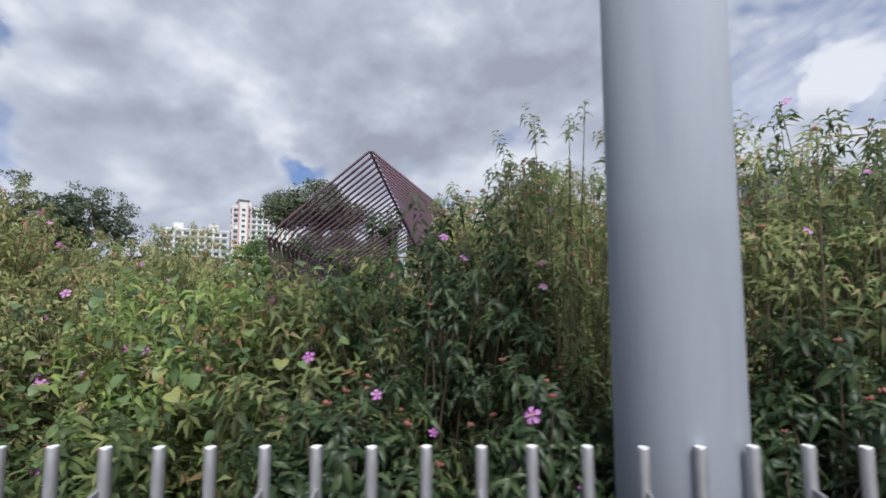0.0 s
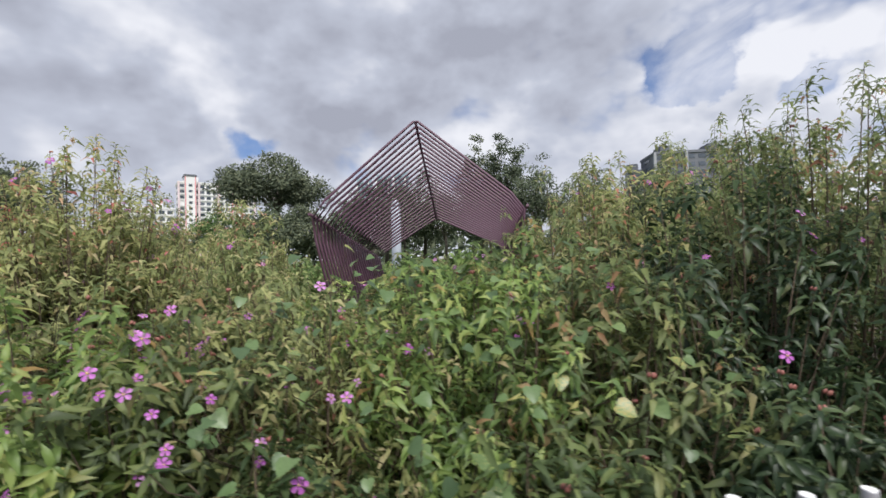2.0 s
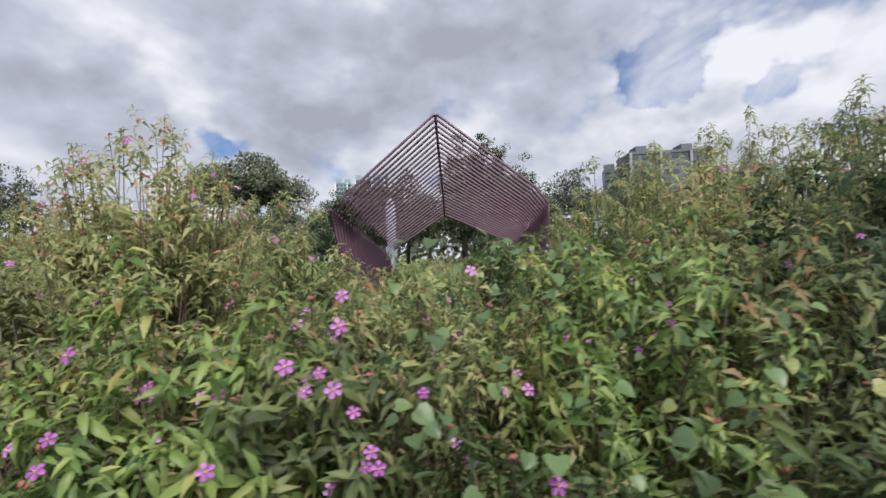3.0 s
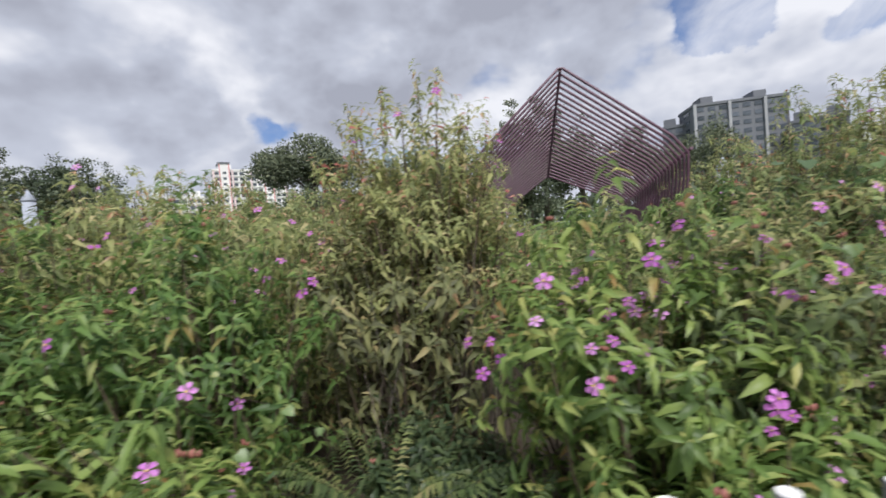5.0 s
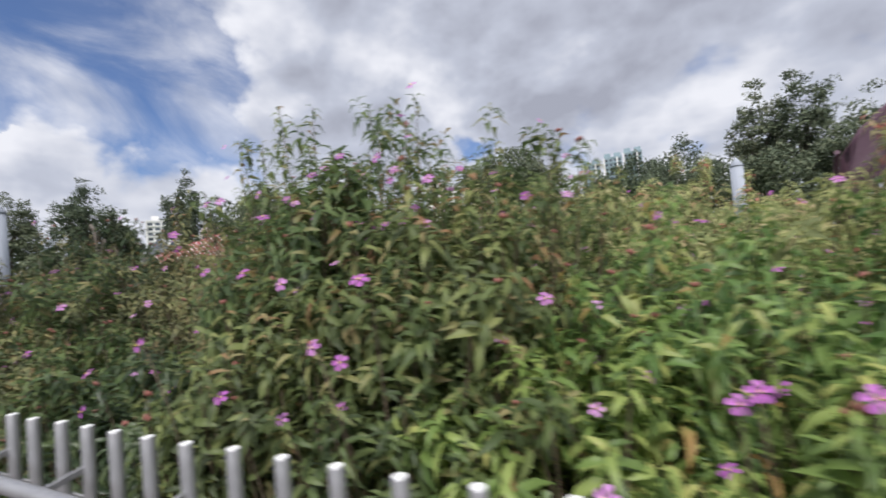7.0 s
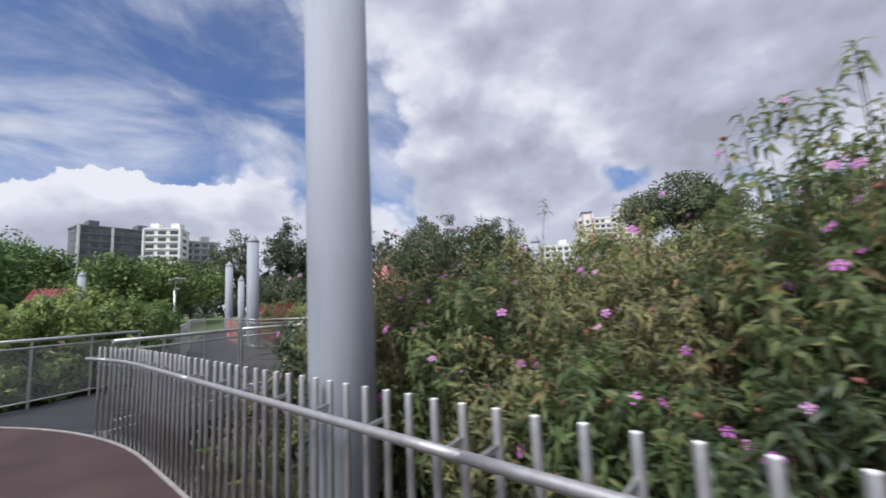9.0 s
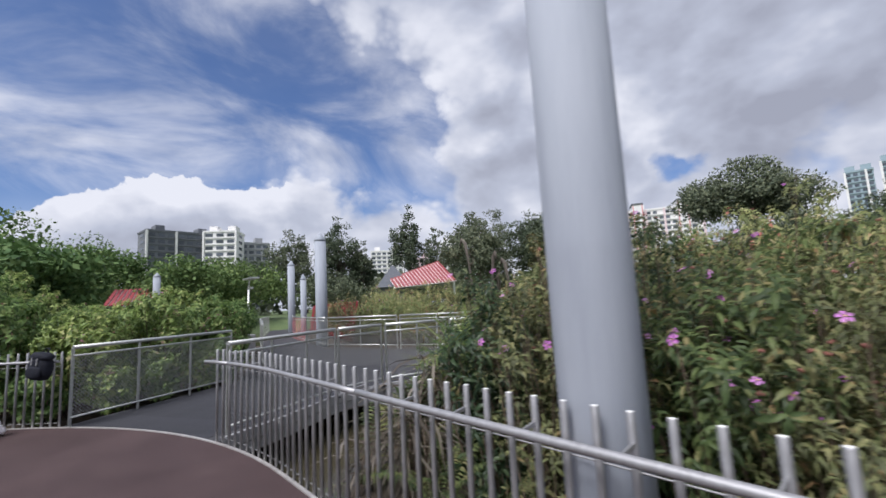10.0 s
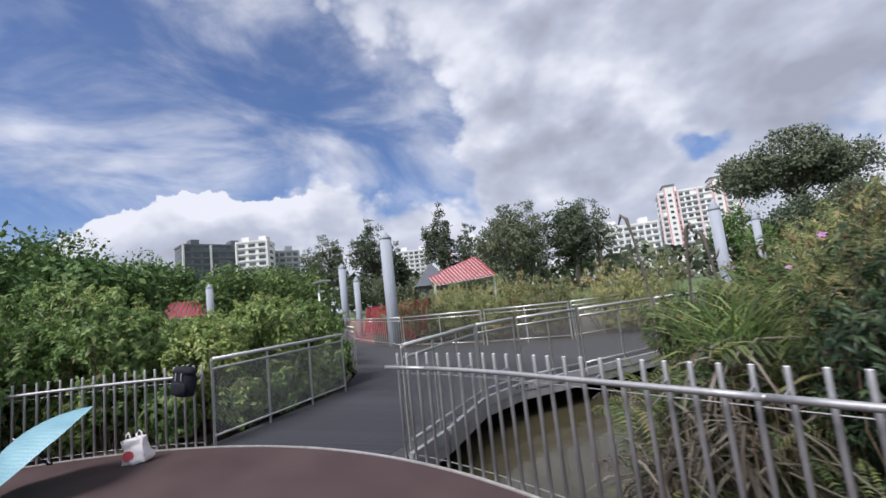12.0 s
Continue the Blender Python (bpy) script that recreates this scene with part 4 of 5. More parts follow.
def build_dead_stems():
    """Tall dead flower stems, dark and curled over at the tip, above the reeds."""
    for x, y, h, lean in ((-14.75, 5.45, 2.66, -0.22), (-13.9, 5.1, 2.3, 0.12), (-13.7, 5.2, 2.2, -0.15)):
        base = thing("dead_stem", "tall dark dead stem curled over at its tip", "stem", pose(x, y, -0.06), "dead stems among the reeds")
        pts = [(-lean * 1.2, 0, 0), (-lean * 0.6, 0, h * 0.5), (0, 0, h * 0.86), (lean * 0.25, 0, h * 0.97), (lean * 0.6, 0, h), (lean * 0.85, 0, h * 0.95)]
        part("stalk", tube(bmesh.new(), pts, [0.022, 0.018, 0.016, 0.03, 0.026, 0.012], 7), BARK, base).matrix_world = base.matrix_world.copy()
        for k in range(3):
            z = h * (0.62 + 0.1 * k)
            part("dry_bract", tube(bmesh.new(), [(0, 0, z), (0.08 * (-1) ** k, 0.02, z + 0.06), (0.11 * (-1) ** k, 0.03, z + 0.15)], [0.012, 0.014, 0.003], 5), DRYLEAF, base).matrix_world = base.matrix_world.copy()


def build_heart_leaves():
    """Climbing vine leaves lying over the shrubs, single or in pairs."""
    rng = random.Random(4)
    base = thing("climbing_vine", "pale green heart-shaped leaves of a climbing vine", "vine", pose(0, 0, 0))
    bm = bmesh.new()
    spots = [(-6.25, 2.45, 0.98, 0.10), (-6.33, 2.44, 0.96, 0.09), (-5.9, 2.5, 1.05, 0.08), (-5.6, 2.55, 1.08, 0.07), (-5.45, 2.5, 1.1, 0.07), (-4.0, 3.2, 1.35, 0.16), (-3.85, 3.25, 1.33, 0.13), (-1.35, 2.7, 1.3, 0.14),
             (-1.2, 2.75, 1.28, 0.12), (-1.0, 2.8, 1.33, 0.13), (-3.4, 2.35, 0.55, 0.13), (-3.3, 2.4, 0.5, 0.15), (-3.15, 2.38, 0.58, 0.12), (-6.9, 2.4, 0.9, 0.08), (-6.6, 2.42, 0.85, 0.09), (-5.2, 2.4, 0.7, 0.1), (-5.1, 2.42, 0.62, 0.1)]
    for i in range(240):
        x, y = rng.uniform(-3.1, -1.0), rng.uniform(2.5, 3.6)
        spots.append((x, y, 0.95 + (y - 2.5) * 0.64 + rng.uniform(-0.15, 0.12), rng.uniform(0.10, 0.20)))
    for i in range(34):
        x = rng.uniform(-7.4, -4.6)
        spots.append((x, rng.uniform(2.4, 3.1), rng.uniform(0.75, 1.15), rng.uniform(0.05, 0.11)))
    for x, y, z, s in spots:
        ob = part("leaf", HEART, BIGLEAF, base)
        ob.matrix_world = pose(x, y, z, rng.uniform(-45, 15), rng.uniform(-40, 40), rng.uniform(70, 290)) @ Matrix.Scale(s * 0.37, 4)
    for x, y, z, s in spots:
        tube(bm, [(x, y, z), (x + rng.uniform(-0.03, 0.03), y + 0.05, z - 0.08), (x + rng.uniform(-0.1, 0.1), y + 0.14, z - 0.16)], 0.002, 4)
    part("stem_tangle", bm, STEM, base)["kind"] = "stuff"


def frond_mesh(name, length, pairs, material, leaf_len, leaf_w, arch=0.5, seed=0):
    """An arching frond with narrow leaflets on both sides."""
    rng = np.random.default_rng(seed)
    t = np.linspace(0.12, 1, pairs)
    P, F, U, LN, WD = [], [], [], [], []
    for sgn in (-1, 1):
        x = t * length * 0.85
        z = np.sin(t * 1.9) * length * arch
        P.append(np.stack([x, np.zeros(pairs), z], 1))
        F.append(np.stack([np.full(pairs, 0.45), np.full(pairs, sgn * 1.0), np.full(pairs, -0.15)], 1) + rng.normal(0, 0.1, (pairs, 3)))
        U.append(np.tile([0, 0, 1.0], (pairs, 1)))
        s = np.sin(np.clip(t, 0.1, 0.97) * 3.14) ** 0.5
        LN.append(leaf_len * s)
        WD.append(np.full(pairs, leaf_w))
    v, f = leaf_arrays(np.concatenate(P), np.concatenate(F), np.concatenate(U), np.concatenate(LN), np.concatenate(WD), 0.25)
    return mesh_np(name, v, f, material)


def build_ferns():
    rng = random.Random(9)
    fern = [frond_mesh("frond", 0.55, 22, LEAF, 0.075, 0.016, 0.45, k) for k in range(3)]
    dry = [frond_mesh("frond", 0.8, 14, DRYLEAF, 0.22, 0.02, 0.35, 10 + k) for k in range(2)]
    green = [frond_mesh("frond", 0.9, 16, LEAF, 0.28, 0.022, 0.45, 20 + k) for k in range(2)]
    for x, y, z in ((-4.7, 2.6, 0.1), (-5.0, 2.85, 0.15), (-5.2, 2.5, 0.05), (-4.5, 2.95, 0.2), (-4.8, 3.1, 0.1), (-4.45, 2.55, 0.0), (-5.05, 3.35, 0.2), (-2.2, 2.5, 0.1), (-4.9, 3.2, 0.3), (-12.1, 2.5, 0.1), (-11.6, 2.5, 0.05)):
        base = thing("fern", "low green fern among the shrubs", "fern", pose(x, y, z - 0.1), "ferns by the fence")
        for k in range(10):
            fr = part("frond", fern[k % 3], LEAF, base)
            fr.matrix_world = pose(x, y, z, 0, rng.uniform(-30, 5), k * 36 + rng.uniform(-12, 12)) @ Matrix.Scale(rng.uniform(0.8, 1.2), 4)
    # reed-like palms at the water's edge
    for x, y, z, h in ((-13.4, 2.75, -0.15, 0.9), (-13.75, 3.3, 0.0, 1), (-14.1, 4.0, 0.1, 1), (-14.6, 4.7, 0.2, 1), (-13.6, 3.9, 0.4, 1.1), (-12.75, 3.0, 0.0, 1), (-13.05, 3.7, 0.2, 1), (-12.9, 4.2, 0.5, 1.2), (-13.3, 4.4, 0.6, 1.1), (-12.5, 3.6, 0.9, 1.0), (-12.8, 3.9, 1.0, 0.9)):
        base = thing("reed_palm", "reed palm with green and withered grey fronds", "palm", pose(x, y, -0.5), "reed palms at the water's edge")
        bm = bmesh.new()
        for k in range(4):
            a = k * 1.6
            tube(bm, [(0.1 * math.cos(a), 0.1 * math.sin(a), 0), (0.12 * math.cos(a), 0.12 * math.sin(a), z + 0.55)], [0.02, 0.012], 6)
        part("stem_tangle", bm, STEM, base)["kind"] = "stuff"
        for k in range(16):
            old = k % 2 == 0 and z < 0.45
            fr = part("frond", (dry if old else green)[k % 2], DRYLEAF if old else LEAF, base, "withered grey frond" if old else "")
            a = k * 47
            fr.matrix_world = pose(x + 0.1 * math.cos(a), y + 0.1 * math.sin(a), z + rng.uniform(-0.35, 0.05), 0, rng.uniform(-45, 25) + (25 if old else 0), a + rng.uniform(-15, 15)) @ Matrix.Scale(h * rng.uniform(0.6, 1.0), 4)


def build_reeds():
    """Tufts of long arching blades at the water's edge, fresh ones above and withered curled ones below."""
    for i, (x, y, z, h, dry) in enumerate(((-13.0, 3.55, 0.95, 0.85, 0), (-13.3, 4.05, 0.9, 0.95, 0), (-12.75, 3.3, 0.75, 0.7, 0), (-13.6, 4.5, 0.9, 0.8, 0), (-12.9, 4.3, 1.1, 0.9, 0), (-13.45, 3.2, 0.45, 0.6, 0),
                                          (-13.15, 2.95, 0.55, 0.55, 1), (-12.75, 2.8, 0.6, 0.6, 1), (-13.3, 2.65, 0.25, 0.5, 1), (-12.95, 3.2, 0.95, 0.6, 1))):
        rng = np.random.default_rng(300 + i)
        base = thing("reed_tuft", "tuft of withered grey reed blades" if dry else "tuft of long yellow-green reed blades", "reeds", pose(x, y, -0.06), "reeds at the water's edge")
        blade, n = DRYLEAF if dry else LEAF_VINE if z >= 0.9 else LEAF, 54
        a = rng.uniform(0, 6.28, n)
        pos = np.stack([rng.normal(0, 0.10, n), rng.normal(0, 0.10, n), z + rng.uniform(-0.25, 0.1, n)], 1)
        fwd = np.stack([np.cos(a) * 0.6, np.sin(a) * 0.6, rng.uniform(-0.2, 0.6, n) if dry else rng.uniform(0.35, 1.5, n)], 1)
        v, f = leaf_arrays(pos, fwd, np.tile([0, 0, 1.0], (n, 1)) + rng.normal(0, 0.2, (n, 3)), h * rng.uniform(0.5, 1.1, n), rng.uniform(0.016, 0.034, n), 0.75 if dry else 0.38, 0.3, True)
        part("blade_mass", mesh_np("blade_mass", v, f, blade), blade, base)["kind"] = "stuff"
        bm = bmesh.new()
        for k in range(5):
            tube(bm, [(0.1 * math.cos(k * 1.3), 0.1 * math.sin(k * 1.3), 0), (0.07 * math.cos(k * 1.3), 0.07 * math.sin(k * 1.3), z)], [0.014, 0.008], 5)
        part("stem_tangle", bm, STEM, base)["kind"] = "stuff"


def build_bed():
    pts = [(12, 2.32), (12, 11.5), (-14.9, 11.5), (-14.9, 5.0), (-13.9, 3.2), (-13.2, 2.32)]
    ob = part("planting_bed", slab_from_outline(pts, -0.75, -0.06), SOIL, None)
    tagged(ob, "dark soil planting bed on a floating raft", "soil bed", kind="structure")
    pts = [(-19.2, -0.3), (-20.55, 3.2), (-22.6, 4.4), (-31.5, 7.4), (-34, 2), (-33, -12), (-20, -12), (-20.9, -6)]
    ob = part("planting_bed", slab_from_outline(pts, -0.75, -0.07), SOIL, None)
    tagged(ob, "soil planting bed west of the deck", "soil bed", kind="structure")
    pts = [(-19.4, 13.6), (-20.0, 11.05), (-22.6, 9.6), (-26.1, 8.45), (-34, 10.15), (-46, 14.9), (-46, 26), (-19.2, 26)]
    ob = part("planting_bed", slab_from_outline(pts, -0.75, -0.08), SOIL, None)
    tagged(ob, "soil planting bed beyond the walkway", "soil bed", kind="structure")


# ---- trees ----
def tree(x, y, z0, top, width, seed, form="round", material=None, size=0.42, count=2600, label="dark green broad-leaved tree on the far bank"):
    """Tapered trunk, forking limbs and a ragged crown of many leaf clumps."""
    rng = np.random.default_rng(seed)
    material = material or LEAF_TREE
    base = thing("tree", label, "tree", pose(x, y, z0))
    h = top - z0
    if form == "umbrella":
        c0, cr, cz = 0.72, width / 2, h * 0.28
    elif form == "rain":
        c0, cr, cz = 0.70, width / 2, h * 0.30
    elif form == "tall":
        c0, cr, cz = 0.55, width / 2, h * 0.48
    else:
        c0, cr, cz = 0.52, width / 2, h * 0.48
    bm = bmesh.new()
    tr = max(0.12, h * 0.018)
    tube(bm, [(0, 0, -0.5), (0.02 * h, 0, h * 0.25), (0, 0.02 * h, h * c0)], [tr * 1.4, tr, tr * 0.7], 8)
    nl = 13
    lobes = []
    for i in range(nl):
        a = 2 * math.pi * i / nl + rng.uniform(-0.3, 0.3)
        rr = cr * rng.uniform(0.35, 0.98)
        zz = h * c0 + cz * rng.uniform(-0.45, 0.75) * (1 - 0.5 * rr / cr)
        p = Vector((rr * math.cos(a), rr * math.sin(a), zz))
        lobes.append(p)
        s = Vector((0, 0, h * c0 * rng.uniform(0.55, 0.95)))
        tube(bm, [s, s.lerp(p, 0.5) + Vector((0, 0, cz * 0.15)), p], [tr * 0.5, tr * 0.3, tr * 0.1], 5)
    lobes.append(Vector((0, 0, h - cz * 0.35)))
    part("trunk", bm, BARK, base)
    nc = 170
    ci = rng.integers(0, len(lobes), nc)
    cen = np.array([lobes[k] for k in ci])
    o = rng.normal(0, 1, (nc, 3))
    o /= np.linalg.norm(o, axis=1, keepdims=True)
    ext = np.array([cr * 0.40, cr * 0.40, cz * 0.40 if form != "umbrella" else cz * 0.30])
    cen = cen + o * ext * rng.uniform(0.4, 1.05, (nc, 1))
    cen[:, 2] = np.minimum(cen[:, 2], h * 0.99)
    per = count // nc
    pos = np.repeat(cen, per, axis=0)
    d = rng.normal(0, 1, pos.shape)
    d *= np.minimum(1.0, 1.4 / np.linalg.norm(d, axis=1, keepdims=True))
    cs = cr * 0.15
    pos = pos + d * np.array([cs, cs, cs * (0.5 if form == "umbrella" else 0.7)])
    pos[:, 2] = np.minimum(pos[:, 2], h)
    fwd = rng.normal(0, 1, pos.shape)
    up = d + np.array([0, 0, 0.8])
    ln = size * rng.uniform(0.6, 1.4, len(pos))
    v, f = flat_leaf_arrays(pos, fwd, up, ln, ln * 0.6)
    ob = part("crown", mesh_np("crown", v, f, material), material, base)
    return base


def build_trees():
    s = 900
    far = [
        (-95, 33, 17.6, 9, "tall"), (-91.5, 41.9, 20.6, 9.5, "round"), (-88.8, 45.7, 15.5, 5, "tall"), (-83.3, 53.9, 23.0, 7, "tall"), (-79.5, 58.2, 17.8, 5, "tall"),
        (-74.5, 63.5, 20.5, 10, "round"), (-70.5, 67.4, 21.8, 10, "round"), (-63.8, 72.6, 20.5, 8, "tall"), (-60.0, 75.5, 19.5, 7, "tall"),
        (-98, 26, 12.5, 12, "round"), (-101, 19, 12.6, 12, "round"), (-88, 39, 8.5, 12, "round"), (-80, 50, 8, 12, "round"), (-76, 60, 8, 12, "round"),
        (15.8, 79, 25.6, 8.5, "round"), (11.2, 80, 24.6, 8, "round"), (4, 73, 13.5, 13, "round"), (11, 70, 13.2, 12, "round"), (-3, 76, 13.8, 11, "round"), (18.6, 67.5, 17.9, 11, "round"), (31, 74, 16.5, 12, "round"), (40, 70, 16, 14, "round"), (0.7, 81.1, 18.8, 11, "round"), (-11.5, 82, 15.4, 9, "round"), (-6.4, 81.8, 17.2, 9, "round"),
        (-52.0, 56.4, 14.9, 7.5, "tall"), (-57, 48.3, 15.6, 9.5, "round"),
    ]
    for x, y, top, w, form in far:
        s += 1
        tree(x, y, 0.5, top, w, s, form, None, 0.40, 4200 if -64 < x < -59 or x == -79.5 else 8500)
    tree(-34.5, 110, 0.5, 28.8, 23, 990, "rain", None, 0.6, 26000, "large dark rain tree with a spreading umbrella crown")
    for x, y, top, w in ((-38.5, 91, 14.0, 13), (-30.6, 92.6, 14.6, 13), (-23.5, 93.6, 14.4, 12), (-17, 95, 13, 12)):
        s += 1
        tree(x, y, 0.5, top, w, s, "round", LEAF_WOOD if x < -35 else None, 0.5, 7000, "muted green tree below the spreading rain tree")
    for x, y, top, w in ((-55.5, -6, 8.0, 11), (-61, -4, 11.5, 13), (-66, 2.5, 9.4, 10), (-47, -9, 8.5, 11), (-60, 8, 7.5, 11), (-66, 14, 8, 12), (-40, -7, 6.5, 9), (-42, -2.5, 6.0, 8), (-50, -14, 9, 12)):
        s += 1
        tree(x, y, 0.3, top, w, s, "round", LEAF_WOOD, 0.36, 10000, "bright green leafy tree behind the pond plants")
    # the belt of woods that closes the view
    rng = np.random.default_rng(77)
    n = 20000
    a = np.radians(rng.uniform(-75, 250, n))
    rr = rng.uniform(92, 128, n)
    bump = np.array([noise.noise((math.cos(v) * 7, math.sin(v) * 7, 3.0)) for v in a])
    hh = 6.5 + 4.5 * bump + (rr - 92) * 0.05
    z = 0.3 + hh * rng.uniform(0, 1, n) ** 0.7
    pos = np.stack([-8 + rr * np.cos(a), 2 + rr * np.sin(a), z], 1)
    fwd = rng.normal(0, 1, (n, 3))
    ln = rng.uniform(1.1, 2.4, n)
    v, f = flat_leaf_arrays(pos, fwd, rng.normal(0, 1, (n, 3)) + np.array([0, 0, 0.6]), ln, ln * 0.7)
    ob = new("far_woods", mesh_np("far_woods", v, f, LEAF_TREE))
    tagged(ob, "belt of dark green woods along the horizon", "woods", kind="stuff")


# ---- slatted pavilion ----
def build_pavilion():
    base = thing("pavilion", "mauve pavilion of bent steel ribs on the wetland", "pavilion", pose(0, 0, 0))
    front = dict(apex=(-2.10, 9.35, 4.32), el=(-4.05, 9.0, 2.52), er=(-0.13, 8.8, 2.58), fl=(-3.55, 9.1, 0.2), fr=(-0.55, 8.9, 0.2))
    back = dict(apex=(-1.50, 12.91, 2.79), el=(-3.1, 12.3, 1.75), er=(0.35, 12.6, 1.9), fl=(-2.6, 12.3, 0.2), fr=(-0.1, 12.6, 0.2))
    n = 25
    for i in range(n):
        f = i / (n - 1)
        P = {k: Vector(front[k]).lerp(Vector(back[k]), f) for k in front}
        pts = [P["fl"], P["el"].lerp(P["fl"], 0.20), P["el"].lerp(P["fl"], 0.07).lerp(P["el"].lerp(P["apex"], 0.05), 0.4), P["el"].lerp(P["apex"], 0.14), P["apex"].lerp(P["el"], 0.02), P["apex"].lerp(P["er"], 0.02), P["er"].lerp(P["apex"], 0.14), P["er"].lerp(P["fr"], 0.07).lerp(P["er"].lerp(P["apex"], 0.05), 0.4), P["er"].lerp(P["fr"], 0.20), P["fr"]]
        bm = tube(bmesh.new(), pts, 0.025, 6)
        part("rib", bm, MAUVE, base)
    a, b = Vector(front["apex"]), Vector(back["apex"])
    part("ridge_beam", tube(bmesh.new(), [a - Vector((0, 0, 0.06)), b - Vector((0, 0, 0.06))], 0.028, 8), MAUVE, base)
    for k in ("el", "er"):
        part("purlin", tube(bmesh.new(), [Vector(front[k]), Vector(back[k])], 0.03, 6), MAUVE, base)
    bm = bmesh.new()
    box(bm, -4.2, 0.6, 8.6, 13.2, -0.3, 0.22)
    ob = part("pavilion_deck", bm, FASCIA, None)
    tagged(ob, "grey timber platform under the pavilion", "platform")


# ---- buildings ----
def building(cx, cy, yaw, w, d, h, floors, cols, wall, name, label, z0=0.0, bands=True, stripe=None, bay=None):
    """A slab block: body, parapet, floor bands, lift tower, and rows of windows with ledges on the side that faces the pond."""
    base = thing(name, label, "building", pose(cx, cy, z0, 0, 0, yaw))
    M = base.matrix_world.copy()

    def put(nm, bm, material, lab=""):
        ob = part(nm, bm, material, base, lab)
        ob.matrix_world = M
        return ob
    put("wall", box(bmesh.new(), -w / 2, w / 2, 0, d, 0, h), wall)
    bm = bmesh.new()
    box(bm, -w / 2 - 0.3, w / 2 + 0.3, -0.3, d + 0.3, h, h + 0.9)
    put("roof", bm, wall)
    for sx in (-0.30, 0.28):
        put("roof_tower", box(bmesh.new(), w * sx - 2.0, w * sx + 2.0, d * 0.3, d * 0.8, h + 0.9, h + 4.0), wall)
    win = mesh_of("window", *box_data(1, 0.24, 1), GLASSY)
    ledge = mesh_of("ledge", *box_data(1, 0.5, 1), wall)
    fh, cw = h / floors, w / cols
    for c in range(cols):
        for f in range(floors):
            if cols * floors > 170 and (c * 7 + f * 3) % 11 == 0:
                continue
            o = part("window", win, GLASSY, base)
            o.matrix_world = M @ Matrix.Translation((-w / 2 + (c + 0.5) * cw, 0, (f + 0.55) * fh)) @ Matrix.Diagonal((cw * 0.66, 1, fh * 0.5, 1))
    if bands:
        for f in range(floors):
            o = part("ledge", ledge, wall, base)
            o.matrix_world = M @ Matrix.Translation((0, -0.2, (f + 0.12) * fh)) @ Matrix.Diagonal((w * 0.99, 1, fh * 0.2, 1))
    for k in range(0, cols + 1, 3):
        put("pier", box(bmesh.new(), -w / 2 + k * cw - 0.45, -w / 2 + k * cw + 0.45, -0.8, 0, 0, h + (0.5 if stripe else 0)), stripe or wall)
    if bay:
        for sx in (-0.36, 0.24):
            put("stair_bay", box(bmesh.new(), w * sx - 2.4, w * sx + 2.4, -2.2, d * 0.5, 0, h + 3.2), wall)
            put("bay_roof", box(bmesh.new(), w * sx - 2.7, w * sx + 2.7, -2.5, d * 0.5, h + 3.2, h + 4.0), DARKWALL)
            for f in range(floors):
                o = part("window", win, GLASSY, base)
                o.matrix_world = M @ Matrix.Translation((w * sx, -2.2, (f + 0.55) * fh)) @ Matrix.Diagonal((1.5, 1, fh * 0.42, 1))
            for e in (-2.1, 2.1):
                put("stripe", box(bmesh.new(), w * sx + e - 0.22, w * sx + e + 0.22, -2.32, -2.2, 0, h + 3.2), bay)
    win2 = [(s, f) for s in (-1, 1) for f in range(0, floors)]
    for s, f in win2:
        o = part("window", win, GLASSY, base)
        o.matrix_world = M @ Matrix.Translation((s * w / 2, d * 0.5, (f + 0.55) * fh)) @ Matrix.Rotation(math.pi / 2, 4, "Z") @ Matrix.Diagonal((d * 0.35, 1, fh * 0.45, 1))
    return base


def facing(x, y):
    return math.degrees(math.atan2(y - 2, x + 7)) - 90


def build_buildings():
    def b(x, y, w, d, h, fl, co, wall, label, turn=0, z0=0.0, stripe=None, bands=True, bay=None):
        building(x, y, facing(x, y) + turn, w, d, h, fl, co, wall, "apartment_building", label, z0, bands, stripe, bay)
    b(-258.5, 41, 34, 14, 43.5, 13, 8, DARKWALL, "dark grey apartment slab block with white balconies", 18, 0, WHITEPAINT)
    b(-254, 56, 16, 14, 44.5, 13, 3, WHITEPAINT, "white end of an apartment block", -20)
    b(-261, 72, 22, 12, 40, 12, 6, GREYWALL, "grey apartment block behind the trees", 8)
    b(-96.5, 223, 34, 14, 42, 15, 12, WHITEPAINT, "tall white and pink apartment tower", 10, 0, PALEPINK, True, PINKPAINT)
    b(-126, 210, 27, 12, 29.5, 9, 8, WHITEPAINT, "long white apartment block with banded floors", 8)
    b(-262, 165, 22, 12, 39, 13, 6, WHITEPAINT, "white apartment block far behind the trees", 0)
    b(-249, 184, 12, 12, 33, 11, 4, PALEPINK, "pale pink apartment block far behind the trees", 0)
    b(-233, 202, 16, 12, 43, 14, 5, WHITEPAINT, "white apartment block among the trees", 0)
    b(102.5, 146, 29, 14, 37.5, 13, 8, DARKWALL, "grey apartment tower beyond the pavilion", 26, 0, GREYWALL, False)
    b(88, 158, 10, 12, 33, 11, 3, DARKWALL, "dark apartment tower beyond the pavilion", 0)
    b(118, 134, 14, 14, 27, 9, 4, DARKWALL, "dark grey apartment block beyond the shrubs", 0)
    for x, top in ((-31, 56), (-17.5, 58.5), (-5.5, 60)):
        b(x, 300, 10.5, 12, top, 20, 4, PALEGLASS, "high tower block of pale teal glass in the distance", 0, 0, WHITEPAINT)


